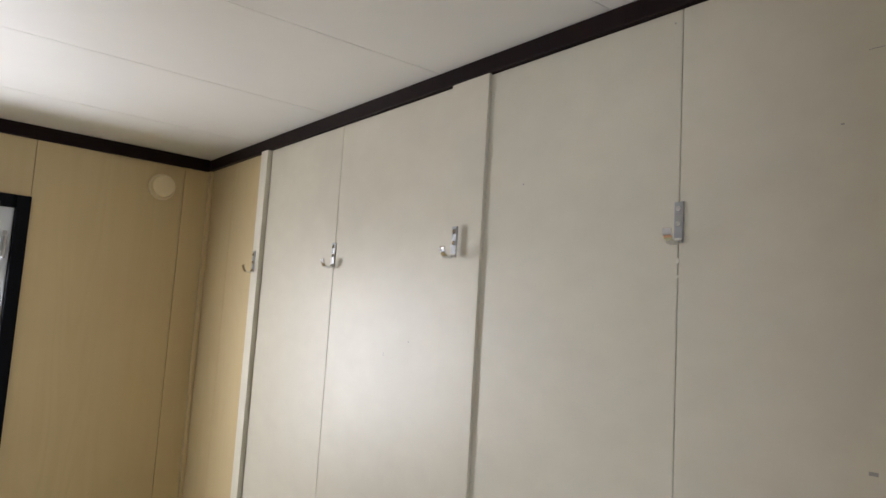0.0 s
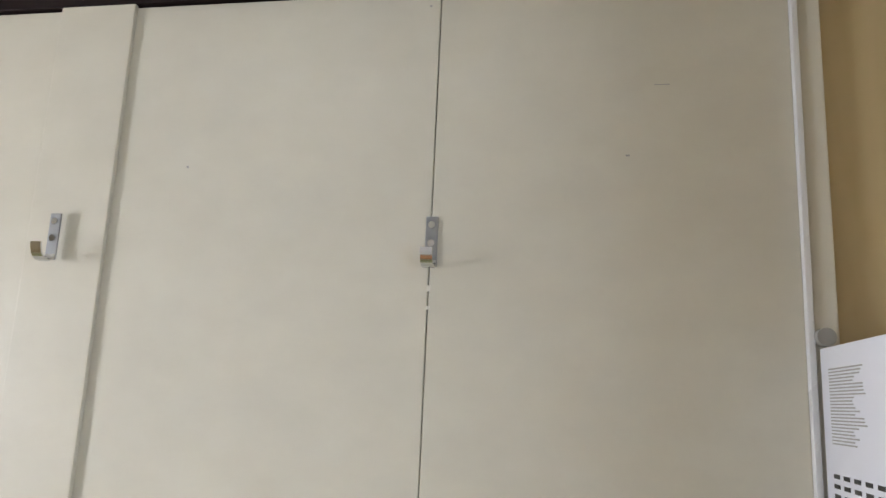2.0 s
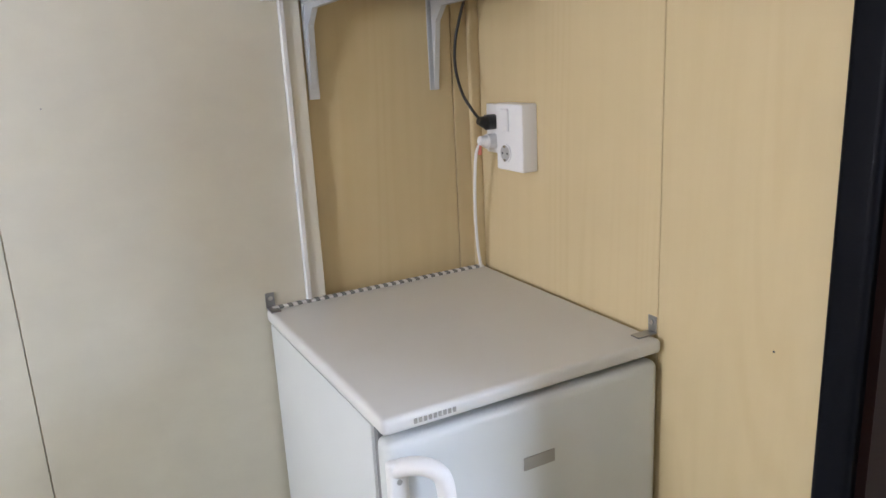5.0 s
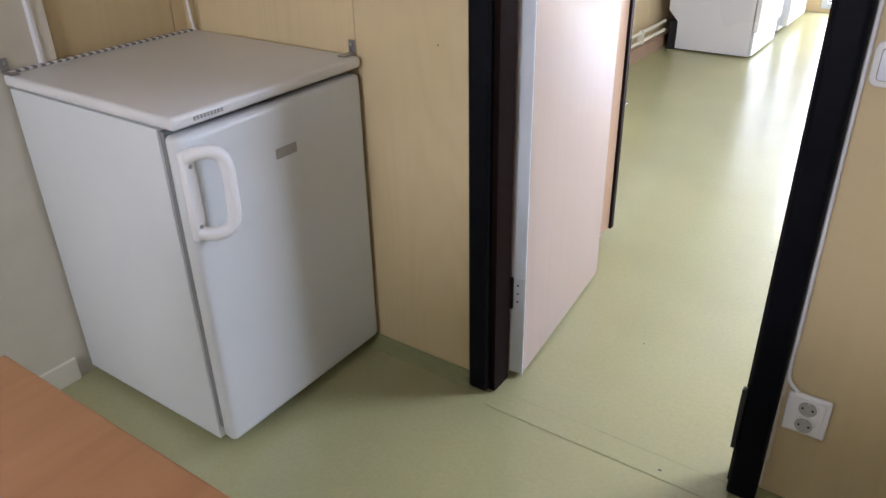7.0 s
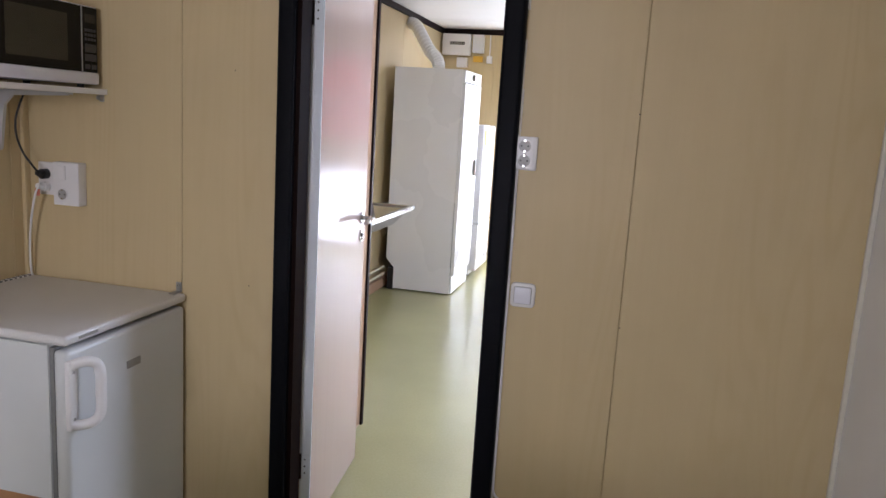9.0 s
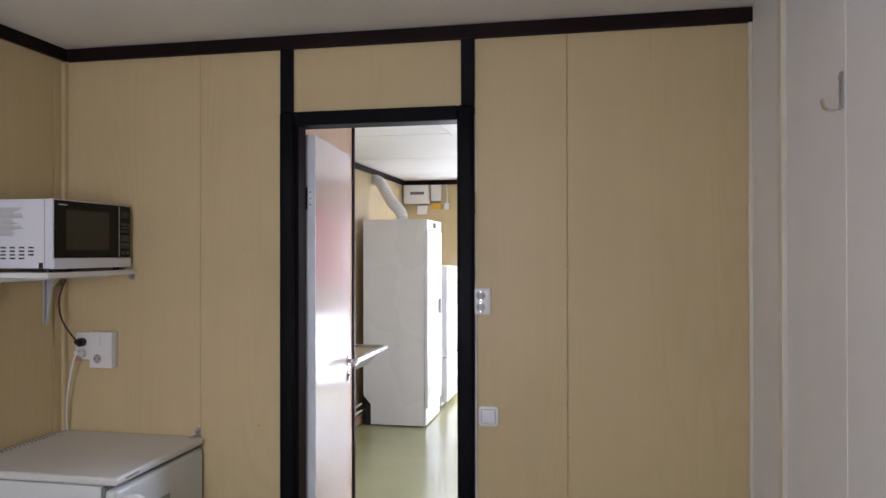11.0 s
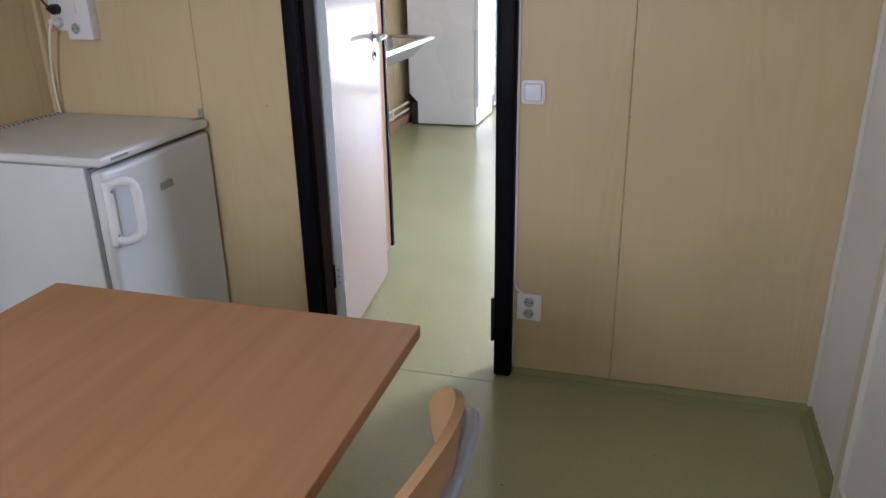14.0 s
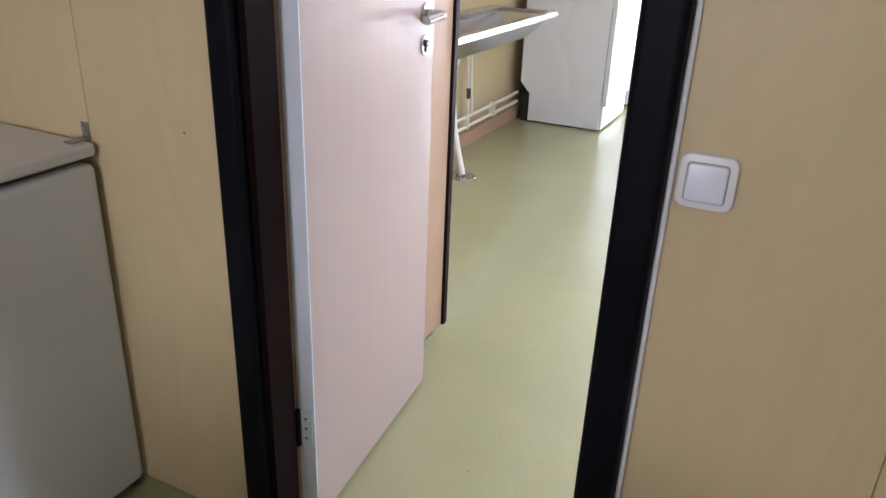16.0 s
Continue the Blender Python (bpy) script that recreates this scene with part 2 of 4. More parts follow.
def cyl(bm, p, q, r, r2=None, seg=20):
    p, q = Vector(p), Vector(q)
    m = Matrix.Translation((p + q) / 2) @ (q - p).to_track_quat("Z", "Y").to_matrix().to_4x4()
    bmesh.ops.create_cone(bm, cap_ends=True, segments=seg, radius1=r, radius2=r if r2 is None else r2, depth=(q - p).length, matrix=m)
    return bm


def spline(points, steps=8):
    """A smooth line through the given points."""
    ps = [Vector(p) for p in points]
    ps = [2 * ps[0] - ps[1], *ps, 2 * ps[-1] - ps[-2]]
    out = []
    for a, b, c, d in zip(ps, ps[1:], ps[2:], ps[3:]):
        for i in range(steps):
            t = i / steps
            out.append(0.5 * (2 * b + (c - a) * t + (2 * a - 5 * b + 4 * c - d) * t * t + (3 * b - a - 3 * c + d) * t ** 3))
    return out + [ps[-2]]


def sweep(bm, line, r, seg=12, radii=None):
    """A round tube along a line of points."""
    line = [Vector(p) for p in line]
    side, rings = None, []
    for i, p in enumerate(line):
        d = (line[min(i + 1, len(line) - 1)] - line[max(i - 1, 0)]).normalized()
        side = (side or d.orthogonal()) - d * d.dot(side or d.orthogonal())
        side.normalize()
        up = d.cross(side)
        rad = radii[i] if radii else r
        rings.append([bm.verts.new(p + rad * (math.cos(a) * side + math.sin(a) * up)) for a in (2 * math.pi * k / seg for k in range(seg))])
    for a, b in zip(rings, rings[1:]):
        for k in range(seg):
            bm.faces.new((a[k], a[(k + 1) % seg], b[(k + 1) % seg], b[k]))
    bm.faces.new(rings[0][::-1])
    bm.faces.new(rings[-1])
    return bm


def tube(points, r, seg=12, steps=8):
    return sweep(bmesh.new(), spline(points, steps), r, seg)


def part(name, bm, mat, parent=None, label="", smooth=False):
    """Links a bmesh as one mesh object, under a thing or a part if one is given."""
    bmesh.ops.recalc_face_normals(bm, faces=bm.faces)
    me = bpy.data.meshes.new(name)
    bm.to_mesh(me)
    bm.free()
    me.materials.append(mat)
    if smooth:
        me.shade_smooth()
        me.set_sharp_from_angle(angle=radians(38))
    ob = new(name, me)
    ob.parent = parent
    if label:
        tagged(ob, label)
    return ob


def thing(name, m, label, category, group=""):
    ob = new(name)
    ob.empty_display_size = 0.1
    ob.matrix_basis = m
    return tagged(ob, label, category, group)


def structure(name, bm, mat, label, category):
    return tagged(part(name, bm, mat), label, category, kind="structure")


def strip(points, width, thick):
    """A flat band bent along points in the x-z plane, centred on y = 0."""
    bm, rows = bmesh.new(), []
    line = [Vector(p) for p in points]
    for i, p in enumerate(line):
        d = (line[min(i + 1, len(line) - 1)] - line[max(i - 1, 0)]).normalized()
        nrm = Vector((-d.z, 0, d.x)) * thick / 2
        rows.append([bm.verts.new(p + s * nrm + Vector((0, w * width / 2, 0))) for s, w in ((1, -1), (1, 1), (-1, 1), (-1, -1))])
    for a, b in zip(rows, rows[1:]):
        for k in range(4):
            bm.faces.new((a[k], a[(k + 1) % 4], b[(k + 1) % 4], b[k]))
    bm.faces.new(rows[0])
    bm.faces.new(rows[-1][::-1])
    return bm


# ---- the setting ----
W, CZ, YC = 2.675, 2.423, -3.52          # east wall, ceiling, south wall
Y2, X2 = 5.75, 2.70                    # far room: end wall, east wall

floor = structure("floor", boxes((-0.2, 2.9, YC - 0.15, 0.0, -0.1, 0.0), (-0.2, 2.9, 0.0, Y2 + 0.15, -0.1, 0.0)), FLOOR, "worn olive green sheet vinyl floor with scuffs", "floor")
part("weld_strip", boxes((1.03, 1.66, -0.068, 0.004, -0.001, 0.0010), bevel=0.0006, seg=1), FLOOR, floor, "vinyl joint patch across the doorway")
for y in (-0.0695, 0.0055):
    part("weld_line", boxes((1.05, 1.66, y - 0.0014, y + 0.0014, -0.001, 0.0006)), COVE, floor, "grubby edge of the vinyl patch")
ground = structure("ground", boxes((-60, 60, -60, 60, -0.75, -0.7)), GROUND, "grey gravel ground outside the cabin", "ground")

# ceilings: boards with open joints
bm = boxes((-0.2, 2.9, YC - 0.15, 0.06, CZ + 0.012, CZ + 0.1))
edges = [YC, -3.03, -2.422, -1.820, -1.213, -0.61, 0.0]
for a, b in zip(edges, edges[1:]):
    box(bm, 0.0, W, a + 0.0015, b - 0.0015, CZ, CZ + 0.012)
structure("ceiling", bm, CEIL, "white painted ceiling boards with fine joints", "ceiling")
bm = boxes((-0.2, 2.9, 0.06, Y2 + 0.15, CZ + 0.012, CZ + 0.1))
edges = [0.1, 1.16, 2.446, 3.736, 5.02, Y2]
for a, b in zip(edges, edges[1:]):
    box(bm, -0.03, X2, a + 0.009, b - 0.009, CZ, CZ + 0.012)
structure("ceiling_far_room", bm, CEIL, "white ceiling boards with dark joints in the far room", "ceiling")

# north wall with the doorway
wall_n = structure("wall_north", boxes((-0.1, 0.96, 0.008, 0.08, 0.0, CZ), (1.71, 2.8, 0.008, 0.08, 0.0, CZ), (0.96, 1.71, 0.008, 0.08, 2.125, CZ)),
                   YELLOW, "yellow wood-print panel wall with a doorway", "wall")
for x0, x1, z0 in ((0.0, 0.611, 0.026), (0.611, 0.960, 0.026), (1.710, 2.048, 0.026), (2.048, W, 0.026), (1.004, 1.666, 2.124)):
    part("wall_panel", boxes((x0 + 0.0007, x1 - 0.0007, 0.0, 0.008, z0, CZ), bevel=0.0012, seg=1), YELLOW, wall_n)

# west wall: yellow ends, cream boards between them
wall_w = structure("wall_west", boxes((-0.12, -0.008, YC - 0.1, 0.0, 0.0, CZ)), YELLOW, "yellow panel wall behind cream boards", "wall")
for a, b in ((YC, -3.262), (-3.262, -2.80), (-0.50, -0.066), (-0.066, 0.0)):
    part("wall_panel", boxes((-0.008, 0.0, a + 0.0012, b - 0.0012, 0.0, CZ), bevel=0.0012, seg=1), YELLOW, wall_w)
for a, b in ((-2.885, -2.345), (-2.345, -1.69), (-1.69, -1.032), (-1.032, -0.4725)):
    part("cream_board", boxes((0.0, 0.012, a + 0.0010, b - 0.0010, 0.0, 2.371), bevel=0.0012, seg=1), CREAM, wall_w, "off-white satin board with screw marks")
part("batten", boxes((0.012, 0.022, -1.757, -1.606, 0.0, 2.374), bevel=0.002), CREAM, wall_w, "wide cream cover board")
part("batten", boxes((0.0, 0.030, -2.945, -2.888, 0.0, 2.372), bevel=0.002), BATTEN, wall_w, "narrow white cover strip")
part("batten", boxes((0.0, 0.020, -0.464, -0.430, 0.0, 2.372), bevel=0.002), BATTEN, wall_w, "pale cover strip at the board's end")
part("batten", boxes((0.0, 0.026, -0.4733, -0.4642, 0.0, 2.372), bevel=0.001), WHITE, wall_w, "thin white edge strip")

# east wall
wall_e = structure("wall_east", boxes((W + 0.008, W + 0.12, YC - 0.1, 0.0, 0.0, CZ)), PALE, "pale grey-white panel wall", "wall")
for a, b in ((YC, -2.17), (-2.17, -1.57), (-1.57, -0.97), (-0.97, -0.43)):
    part("wall_panel", boxes((W, W + 0.008, a + 0.0015, b - 0.0015, 0.0, CZ), bevel=0.0012, seg=1), PALE, wall_e)
part("wall_panel", boxes((W, W + 0.008, -0.428, -0.001, 0.0, CZ)), PALE, wall_e)
part("batten", boxes((W - 0.016, W, -0.472, -0.425, 0.0, CZ), bevel=0.002), BATTEN, wall_e, "white cover strip")
part("corner_strip", boxes((W - 0.014, W, -0.016, 0.0, 0.03, CZ), bevel=0.004), BATTEN, wall_e, "white quarter-round in the corner")

# south wall with the window
WX0, WX1, WZ0, WZ1 = 0.775, 1.455, 0.98, 2.085
wall_s = structure("wall_south", boxes((-0.1, WX0, YC - 0.10, YC - 0.008, 0, CZ), (WX1, 2.8, YC - 0.10, YC - 0.008, 0, CZ),
                                       (WX0, WX1, YC - 0.10, YC - 0.008, 0, WZ0), (WX0, WX1, YC - 0.10, YC - 0.008, WZ1, CZ)),
                   YELLOW, "yellow wood-print panel wall with a window", "wall")
for x0, x1, z0, z1 in ((0, 0.127, 0, CZ), (0.127, 0.729, 0, CZ), (0.729, 1.50, WZ1 + 0.04, CZ), (1.50, 2.10, 0, CZ), (2.10, W, 0, CZ), (0.729, 1.50, 0, WZ0 - 0.04)):
    part("wall_panel", boxes((x0 + 0.0012, x1 - 0.0012, YC - 0.008, YC, z0, z1), bevel=0.0012, seg=1), YELLOW, wall_s)


window_1 = tagged(new("window_1"), "window with dark architrave and pale grey casements", "window", kind="structure")
part("architrave", boxes((WX0 - 0.05, WX0, YC - 0.06, YC + 0.016, WZ0 - 0.05, WZ1 + 0.05), (WX1, WX1 + 0.05, YC - 0.06, YC + 0.016, WZ0 - 0.05, WZ1 + 0.05),
                         (WX0, WX1, YC - 0.06, YC + 0.016, WZ1, WZ1 + 0.05), (WX0, WX1, YC - 0.06, YC + 0.016, WZ0 - 0.05, WZ0), bevel=0.003), NAVY, window_1)
for x0, x1 in ((WX0 + 0.002, WX1 - 0.002),):
    fr = part("casement", boxes((x0, x0 + 0.05, YC - 0.055, YC - 0.012, WZ0, WZ1), (x1 - 0.05, x1, YC - 0.055, YC - 0.012, WZ0, WZ1),
                                (x0 + 0.05, x1 - 0.05, YC - 0.055, YC - 0.012, WZ0, WZ0 + 0.05), (x0 + 0.05, x1 - 0.05, YC - 0.055, YC - 0.012, WZ1 - 0.05, WZ1), bevel=0.004), EDGE, window_1)
    pane = part("pane", boxes((x0 + 0.05, x1 - 0.05, YC - 0.038, YC - 0.032, WZ0 + 0.05, WZ1 - 0.05)), GLASS, fr)
    pane.visible_shadow = False
bm = boxes((0.792, 0.810, YC - 0.012, YC + 0.004, 1.91, 1.99), bevel=0.003)
cyl(bm, (0.801, YC - 0.01, 1.965), (0.801, YC + 0.022, 1.965), 0.007)
box(bm, 0.794, 0.808, YC + 0.016, YC + 0.026, 1.88, 1.97, bevel=0.004)
part("latch", bm, ZINC, window_1, "worn metal casement latch")

# dark mouldings under the ceiling
for name, rows in (("trim_west", ((0.0, 0.022, YC + 0.002, -0.002, 2.374, CZ - 0.0005),)), ("trim_north", ((0.022, W - 0.0, -0.020, 0.0, 2.370, CZ - 0.0005),)),
                   ("trim_south", ((0.022, W, YC, YC + 0.020, 2.368, CZ - 0.0005),))):
    structure(name, boxes(*rows, bevel=0.004), DARK, "dark stained wooden ceiling moulding", "trim")
# corner mouldings
for name, x, y in (("trim_corner_north", 0.0, -0.026), ("trim_corner_south", 0.0, YC)):
    structure(name, boxes((x, x + 0.018, y, y + 0.026, 0.03, 2.368), bevel=0.006), YELLOW, "yellow quarter-round corner moulding", "trim")
# vinyl coving at the foot of the walls


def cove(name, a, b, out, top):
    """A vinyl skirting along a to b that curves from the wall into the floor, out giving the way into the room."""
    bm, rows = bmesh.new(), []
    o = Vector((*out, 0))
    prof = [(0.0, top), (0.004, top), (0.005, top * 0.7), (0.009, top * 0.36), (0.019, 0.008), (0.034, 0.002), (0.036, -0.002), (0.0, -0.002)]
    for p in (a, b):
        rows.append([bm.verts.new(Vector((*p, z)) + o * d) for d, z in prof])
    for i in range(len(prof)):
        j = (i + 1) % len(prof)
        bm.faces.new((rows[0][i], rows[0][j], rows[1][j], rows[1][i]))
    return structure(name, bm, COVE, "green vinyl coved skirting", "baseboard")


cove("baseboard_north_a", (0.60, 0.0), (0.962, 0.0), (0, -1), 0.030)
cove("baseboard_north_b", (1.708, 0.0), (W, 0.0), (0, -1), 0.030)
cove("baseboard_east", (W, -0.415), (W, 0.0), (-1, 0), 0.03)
structure("baseboard_east_white", boxes((W - 0.014, W, YC, -0.452, 0.0, 0.075), bevel=0.003), BATTEN, "white painted skirting board", "baseboard")
structure("baseboard_west", boxes((0.012, 0.024, YC + 0.02, -0.6, 0.0, 0.07), bevel=0.003), BATTEN, "white painted skirting board", "baseboard")

# doorway: dark posts, head and open leaf
door_1 = tagged(new("door_1"), "open rose-beige laminate door in a dark frame", "door", kind="structure")
for x0, x1, y1 in ((0.957, 1.014, 0.052), (1.651, 1.712, 0.076)):
    part("door_post", boxes((x0, x1, -0.032, y1, 0.004, 2.125), bevel=0.012, seg=3), NAVY, door_1, "black painted door post", smooth=True)
part("jamb", boxes((0.96, 1.016, 0.046, 0.082, 0.004, 2.125), (1.012, 1.029, -0.012, 0.060, 0.004, 2.0725)), JAMB, door_1, "brown wooden jamb")
part("upper_post", boxes((0.957, 1.006, -0.022, 0.0, 2.125, 2.3695), bevel=0.003), NAVY, door_1)
part("upper_post", boxes((1.664, 1.712, -0.022, 0.0, 2.125, 2.3695), bevel=0.003), NAVY, door_1)
part("door_head", boxes((1.012, 1.651, -0.026, 0.076, 2.072, 2.1255), bevel=0.006), NAVY, door_1)
part("stop", boxes((1.643, 1.652, 0.015, 0.055, 0.004, 2.072)), JAMB, door_1, "brown rebate strip")
part("strike_plate", boxes((1.642, 1.653, -0.036, -0.02, 0.14, 0.30), bevel=0.003), BLACK, door_1)
# lit edge of the jamb: the light is put into a lighter brown
part("lining", boxes((1.004, 1.0185, 0.0603, 0.083, 0.004, 2.072)), CLOSET, door_1, "edge of the door lining, its lit side painted a lighter brown")
for z in (0.27, 1.80):
    part("hinge_knuckle", cyl(bmesh.new(), (1.0235, 0.073, z - 0.045), (1.0235, 0.073, z + 0.045), 0.0065, seg=12), DARK, door_1, "dark hinge barrel")
leaf = part("door_leaf", boxes((-0.0, 0.040, 0.0, 0.630, 0.012, 2.052), bevel=0.0015), LEAF, door_1, "rose-beige laminate door leaf")
leaf.matrix_basis = pose(1.020, 0.084, 0, 0, 0, 5.8)
lip = part("lipping", boxes((0.0005, 0.0395, -0.0035, 0.0, 0.012, 2.052)), EDGE, leaf, "pale grey edge lipping")
for z in (0.27, 1.80):
    for dz in (-0.025, 0.0, 0.025):
        part("screw", cyl(bmesh.new(), (0.020, -0.0058, z + dz), (0.020, -0.0072, z + dz), 0.0032, seg=10), DARKGREY, leaf)
    part("hinge", boxes((0.008, 0.036, -0.0065, -0.0035, z - 0.045, z + 0.045), bevel=0.001), EDGE, leaf)


def lever(parent):
    bm = cyl(bmesh.new(), (0.040, 0.568, 1.076), (0.046, 0.568, 1.076), 0.024, seg=28)
    part("rosette", bm, STEEL, parent, smooth=True)
    part("lever_handle", tube([(0.046, 0.568, 1.076), (0.078, 0.568, 1.076), (0.090, 0.556, 1.076), (0.092, 0.52, 1.076), (0.092, 0.45, 1.074)], 0.010), STEEL, parent, smooth=True)
    bm = cyl(bmesh.new(), (0.040, 0.568, 1.002), (0.045, 0.568, 1.002), 0.024, seg=28)
    part("lock_rosette", bm, STEEL, parent, smooth=True)
    bm = cyl(bmesh.new(), (0.044, 0.568, 1.007), (0.050, 0.568, 1.007), 0.008)
    box(bm, 0.045, 0.0475, 0.565, 0.571, 0.987, 1.006)
    part("key_cylinder", bm, DARKGREY, parent)


lever(leaf)

# ---- far room ----
# closet block beside the door
closet = structure("wall_closet", boxes((-0.1, 0.905, 0.985, 1.03, 0.03, CZ), (0.87, 0.905, 0.085, 0.985, 0.03, CZ)), CLOSET, "brown laminate closet partition", "wall")
part("plinth", boxes((-0.1, 0.885, 0.99, 1.015, 0.0, 0.03), (0.875, 0.89, 0.09, 0.99, 0.0, 0.03)), ZINC, closet)
part("edge_strip", boxes((0.899, 0.915, 1.012, 1.036, 0.028, CZ), bevel=0.002), DARK, closet, "dark metal edge strip")
wall_fw = structure("wall_far_west", boxes((-0.2, -0.038, 0.08, Y2 + 0.1, 0.0, CZ)), YELLOW, "yellow panel wall of the far room", "wall")
for a, b in ((1.03, 1.9), (1.9, 2.52), (2.52, 3.14), (3.14, 3.76), (3.76, 4.38), (4.38, 5.0), (5.0, Y2)):
    part("wall_panel", boxes((-0.038, -0.03, a + 0.0015, b - 0.0015, 0.0, CZ), bevel=0.0012, seg=1), YELLOW, wall_fw)
FX0, FX1, GX0, GX1, FZ0, FZ1 = 0.72, 1.40, 1.70, 2.40, 0.03, 2.08      # glazed end wall: a clear light added unseen for fill, a pier, a light with a blind
wall_fn = structure("wall_far_north", boxes((-0.2, FX0, Y2 + 0.008, Y2 + 0.1, 0.0, CZ), (FX1, GX0, Y2 + 0.008, Y2 + 0.1, 0.0, CZ), (GX1, 2.9, Y2 + 0.008, Y2 + 0.1, 0.0, CZ),
                                            (FX0, FX1, Y2 + 0.008, Y2 + 0.1, 0.0, FZ0), (GX0, GX1, Y2 + 0.008, Y2 + 0.1, 0.0, FZ0),
                                            (FX0, FX1, Y2 + 0.008, Y2 + 0.1, FZ1, CZ), (GX0, GX1, Y2 + 0.008, Y2 + 0.1, FZ1, CZ)), YELLOW, "yellow panel end wall with tall glazing", "wall")
for a, b, z0, z1 in ((-0.03, 0.54, 0, CZ), (0.54, FX0, 0, CZ), (FX0, FX1, FZ1, CZ), (FX1, GX0, 0, CZ), (GX0, GX1, FZ1, CZ), (GX1, X2, 0, CZ)):
    part("wall_panel", boxes((a + 0.0015, b - 0.0015, Y2, Y2 + 0.008, z0, z1), bevel=0.0012, seg=1), YELLOW, wall_fn)
EY0, EY1, EZ0, EZ1 = 1.02, 2.22, 0.95, 2.05
structure("wall_far_east", boxes((X2, X2 + 0.1, 0.0, EY0, 0, CZ), (X2, X2 + 0.1, EY1, Y2 + 0.1, 0, CZ), (X2, X2 + 0.1, EY0, EY1, 0, EZ0), (X2, X2 + 0.1, EY0, EY1, EZ1, CZ)), YELLOW, "yellow panel side wall of the far room", "wall")
window_2 = tagged(new("window_2"), "tall bright glazing in a pale frame, its clear light added unseen", "window", kind="structure")
for x0, x1 in ((FX0, FX1), (GX0, GX1)):
    fr = part("casement", boxes((x0, x0 + 0.05, Y2 + 0.01, Y2 + 0.06, FZ0, FZ1), (x1 - 0.05, x1, Y2 + 0.01, Y2 + 0.06, FZ0, FZ1),
                                (x0 + 0.05, x1 - 0.05, Y2 + 0.01, Y2 + 0.06, FZ0, FZ0 + 0.05), (x0 + 0.05, x1 - 0.05, Y2 + 0.01, Y2 + 0.06, FZ1 - 0.05, FZ1), bevel=0.004), EDGE, window_2)
    pane = part("pane", boxes((x0 + 0.05, x1 - 0.05, Y2 + 0.03, Y2 + 0.036, FZ0 + 0.05, FZ1 - 0.05)), GLASS, fr)
    pane.visible_shadow = False
part("mid_rail", boxes((GX0 + 0.002, GX1 - 0.002, Y2 + 0.005, Y2 + 0.065, 0.86, 1.22), bevel=0.004), YELLOW, window_2, "yellow panel between the panes")
# unseen side window, added as the opening for the east fill lamp
window_3 = tagged(new("window_3"), "unseen side window added for fill light, with a pale grey casement", "window", kind="structure")
fr = part("casement", boxes((X2 + 0.02, X2 + 0.07, EY0, EY0 + 0.05, EZ0, EZ1), (X2 + 0.02, X2 + 0.07, EY1 - 0.05, EY1, EZ0, EZ1),
                            (X2 + 0.02, X2 + 0.07, EY0 + 0.05, EY1 - 0.05, EZ0, EZ0 + 0.05), (X2 + 0.02, X2 + 0.07, EY0 + 0.05, EY1 - 0.05, EZ1 - 0.05, EZ1), bevel=0.004), EDGE, window_3)
pane = part("pane", boxes((X2 + 0.04, X2 + 0.046, EY0 + 0.05, EY1 - 0.05, EZ0 + 0.05, EZ1 - 0.05)), GLASS, fr)
pane.visible_shadow = False
structure("trim_far_west", boxes((-0.03, -0.008, 1.03, Y2, 2.370, CZ - 0.0005), bevel=0.004), DARK, "dark stained wooden ceiling moulding", "trim")
structure("trim_far_north", boxes((-0.008, X2, Y2 - 0.022, Y2, 2.370, CZ - 0.0005), bevel=0.004), DARK, "dark stained wooden ceiling moulding", "trim")
structure("baseboard_far_west", boxes((-0.03, 0.03, 1.036, Y2, 0.0, 0.085), bevel=0.003), CLOSET, "brown wooden skirting board", "baseboard")

# ---- things in the room ----


def dining_table(x0, x1, y0, y1, top):
    t = thing("dining_table", pose((x0 + x1) / 2, (y0 + y1) / 2, 0), "beech laminate table on grey steel columns beside the chairs", "table")
    hx, hy = (x1 - x0) / 2, (y1 - y0) / 2
    part("tabletop", boxes((-hx, hx, -hy, hy, top - 0.026, top), bevel=0.003), BEECH, t)
    for sy in (-1, 1):
        y = sy * (hy - 0.30)
        col = part("column", boxes((-0.03, 0.03, y - 0.03, y + 0.03, 0.02, top - 0.045), bevel=0.006), TUBE, t)
        part("foot", boxes((-0.16, 0.16, y - 0.03, y + 0.03, 0.0, 0.024), bevel=0.006), TUBE, col)
        part("cross_arm", boxes((-0.26, 0.26, y - 0.02, y + 0.02, top - 0.05, top - 0.027), bevel=0.003), TUBE, col)
    part("long_rail", boxes((-0.02, 0.02, -hy + 0.33, hy - 0.33, top - 0.10, top - 0.06), bevel=0.003), TUBE, t)
    return t


TABLE_Z = 0.73
dining_table(0.906, 1.732, -2.47, -1.07, TABLE_Z)


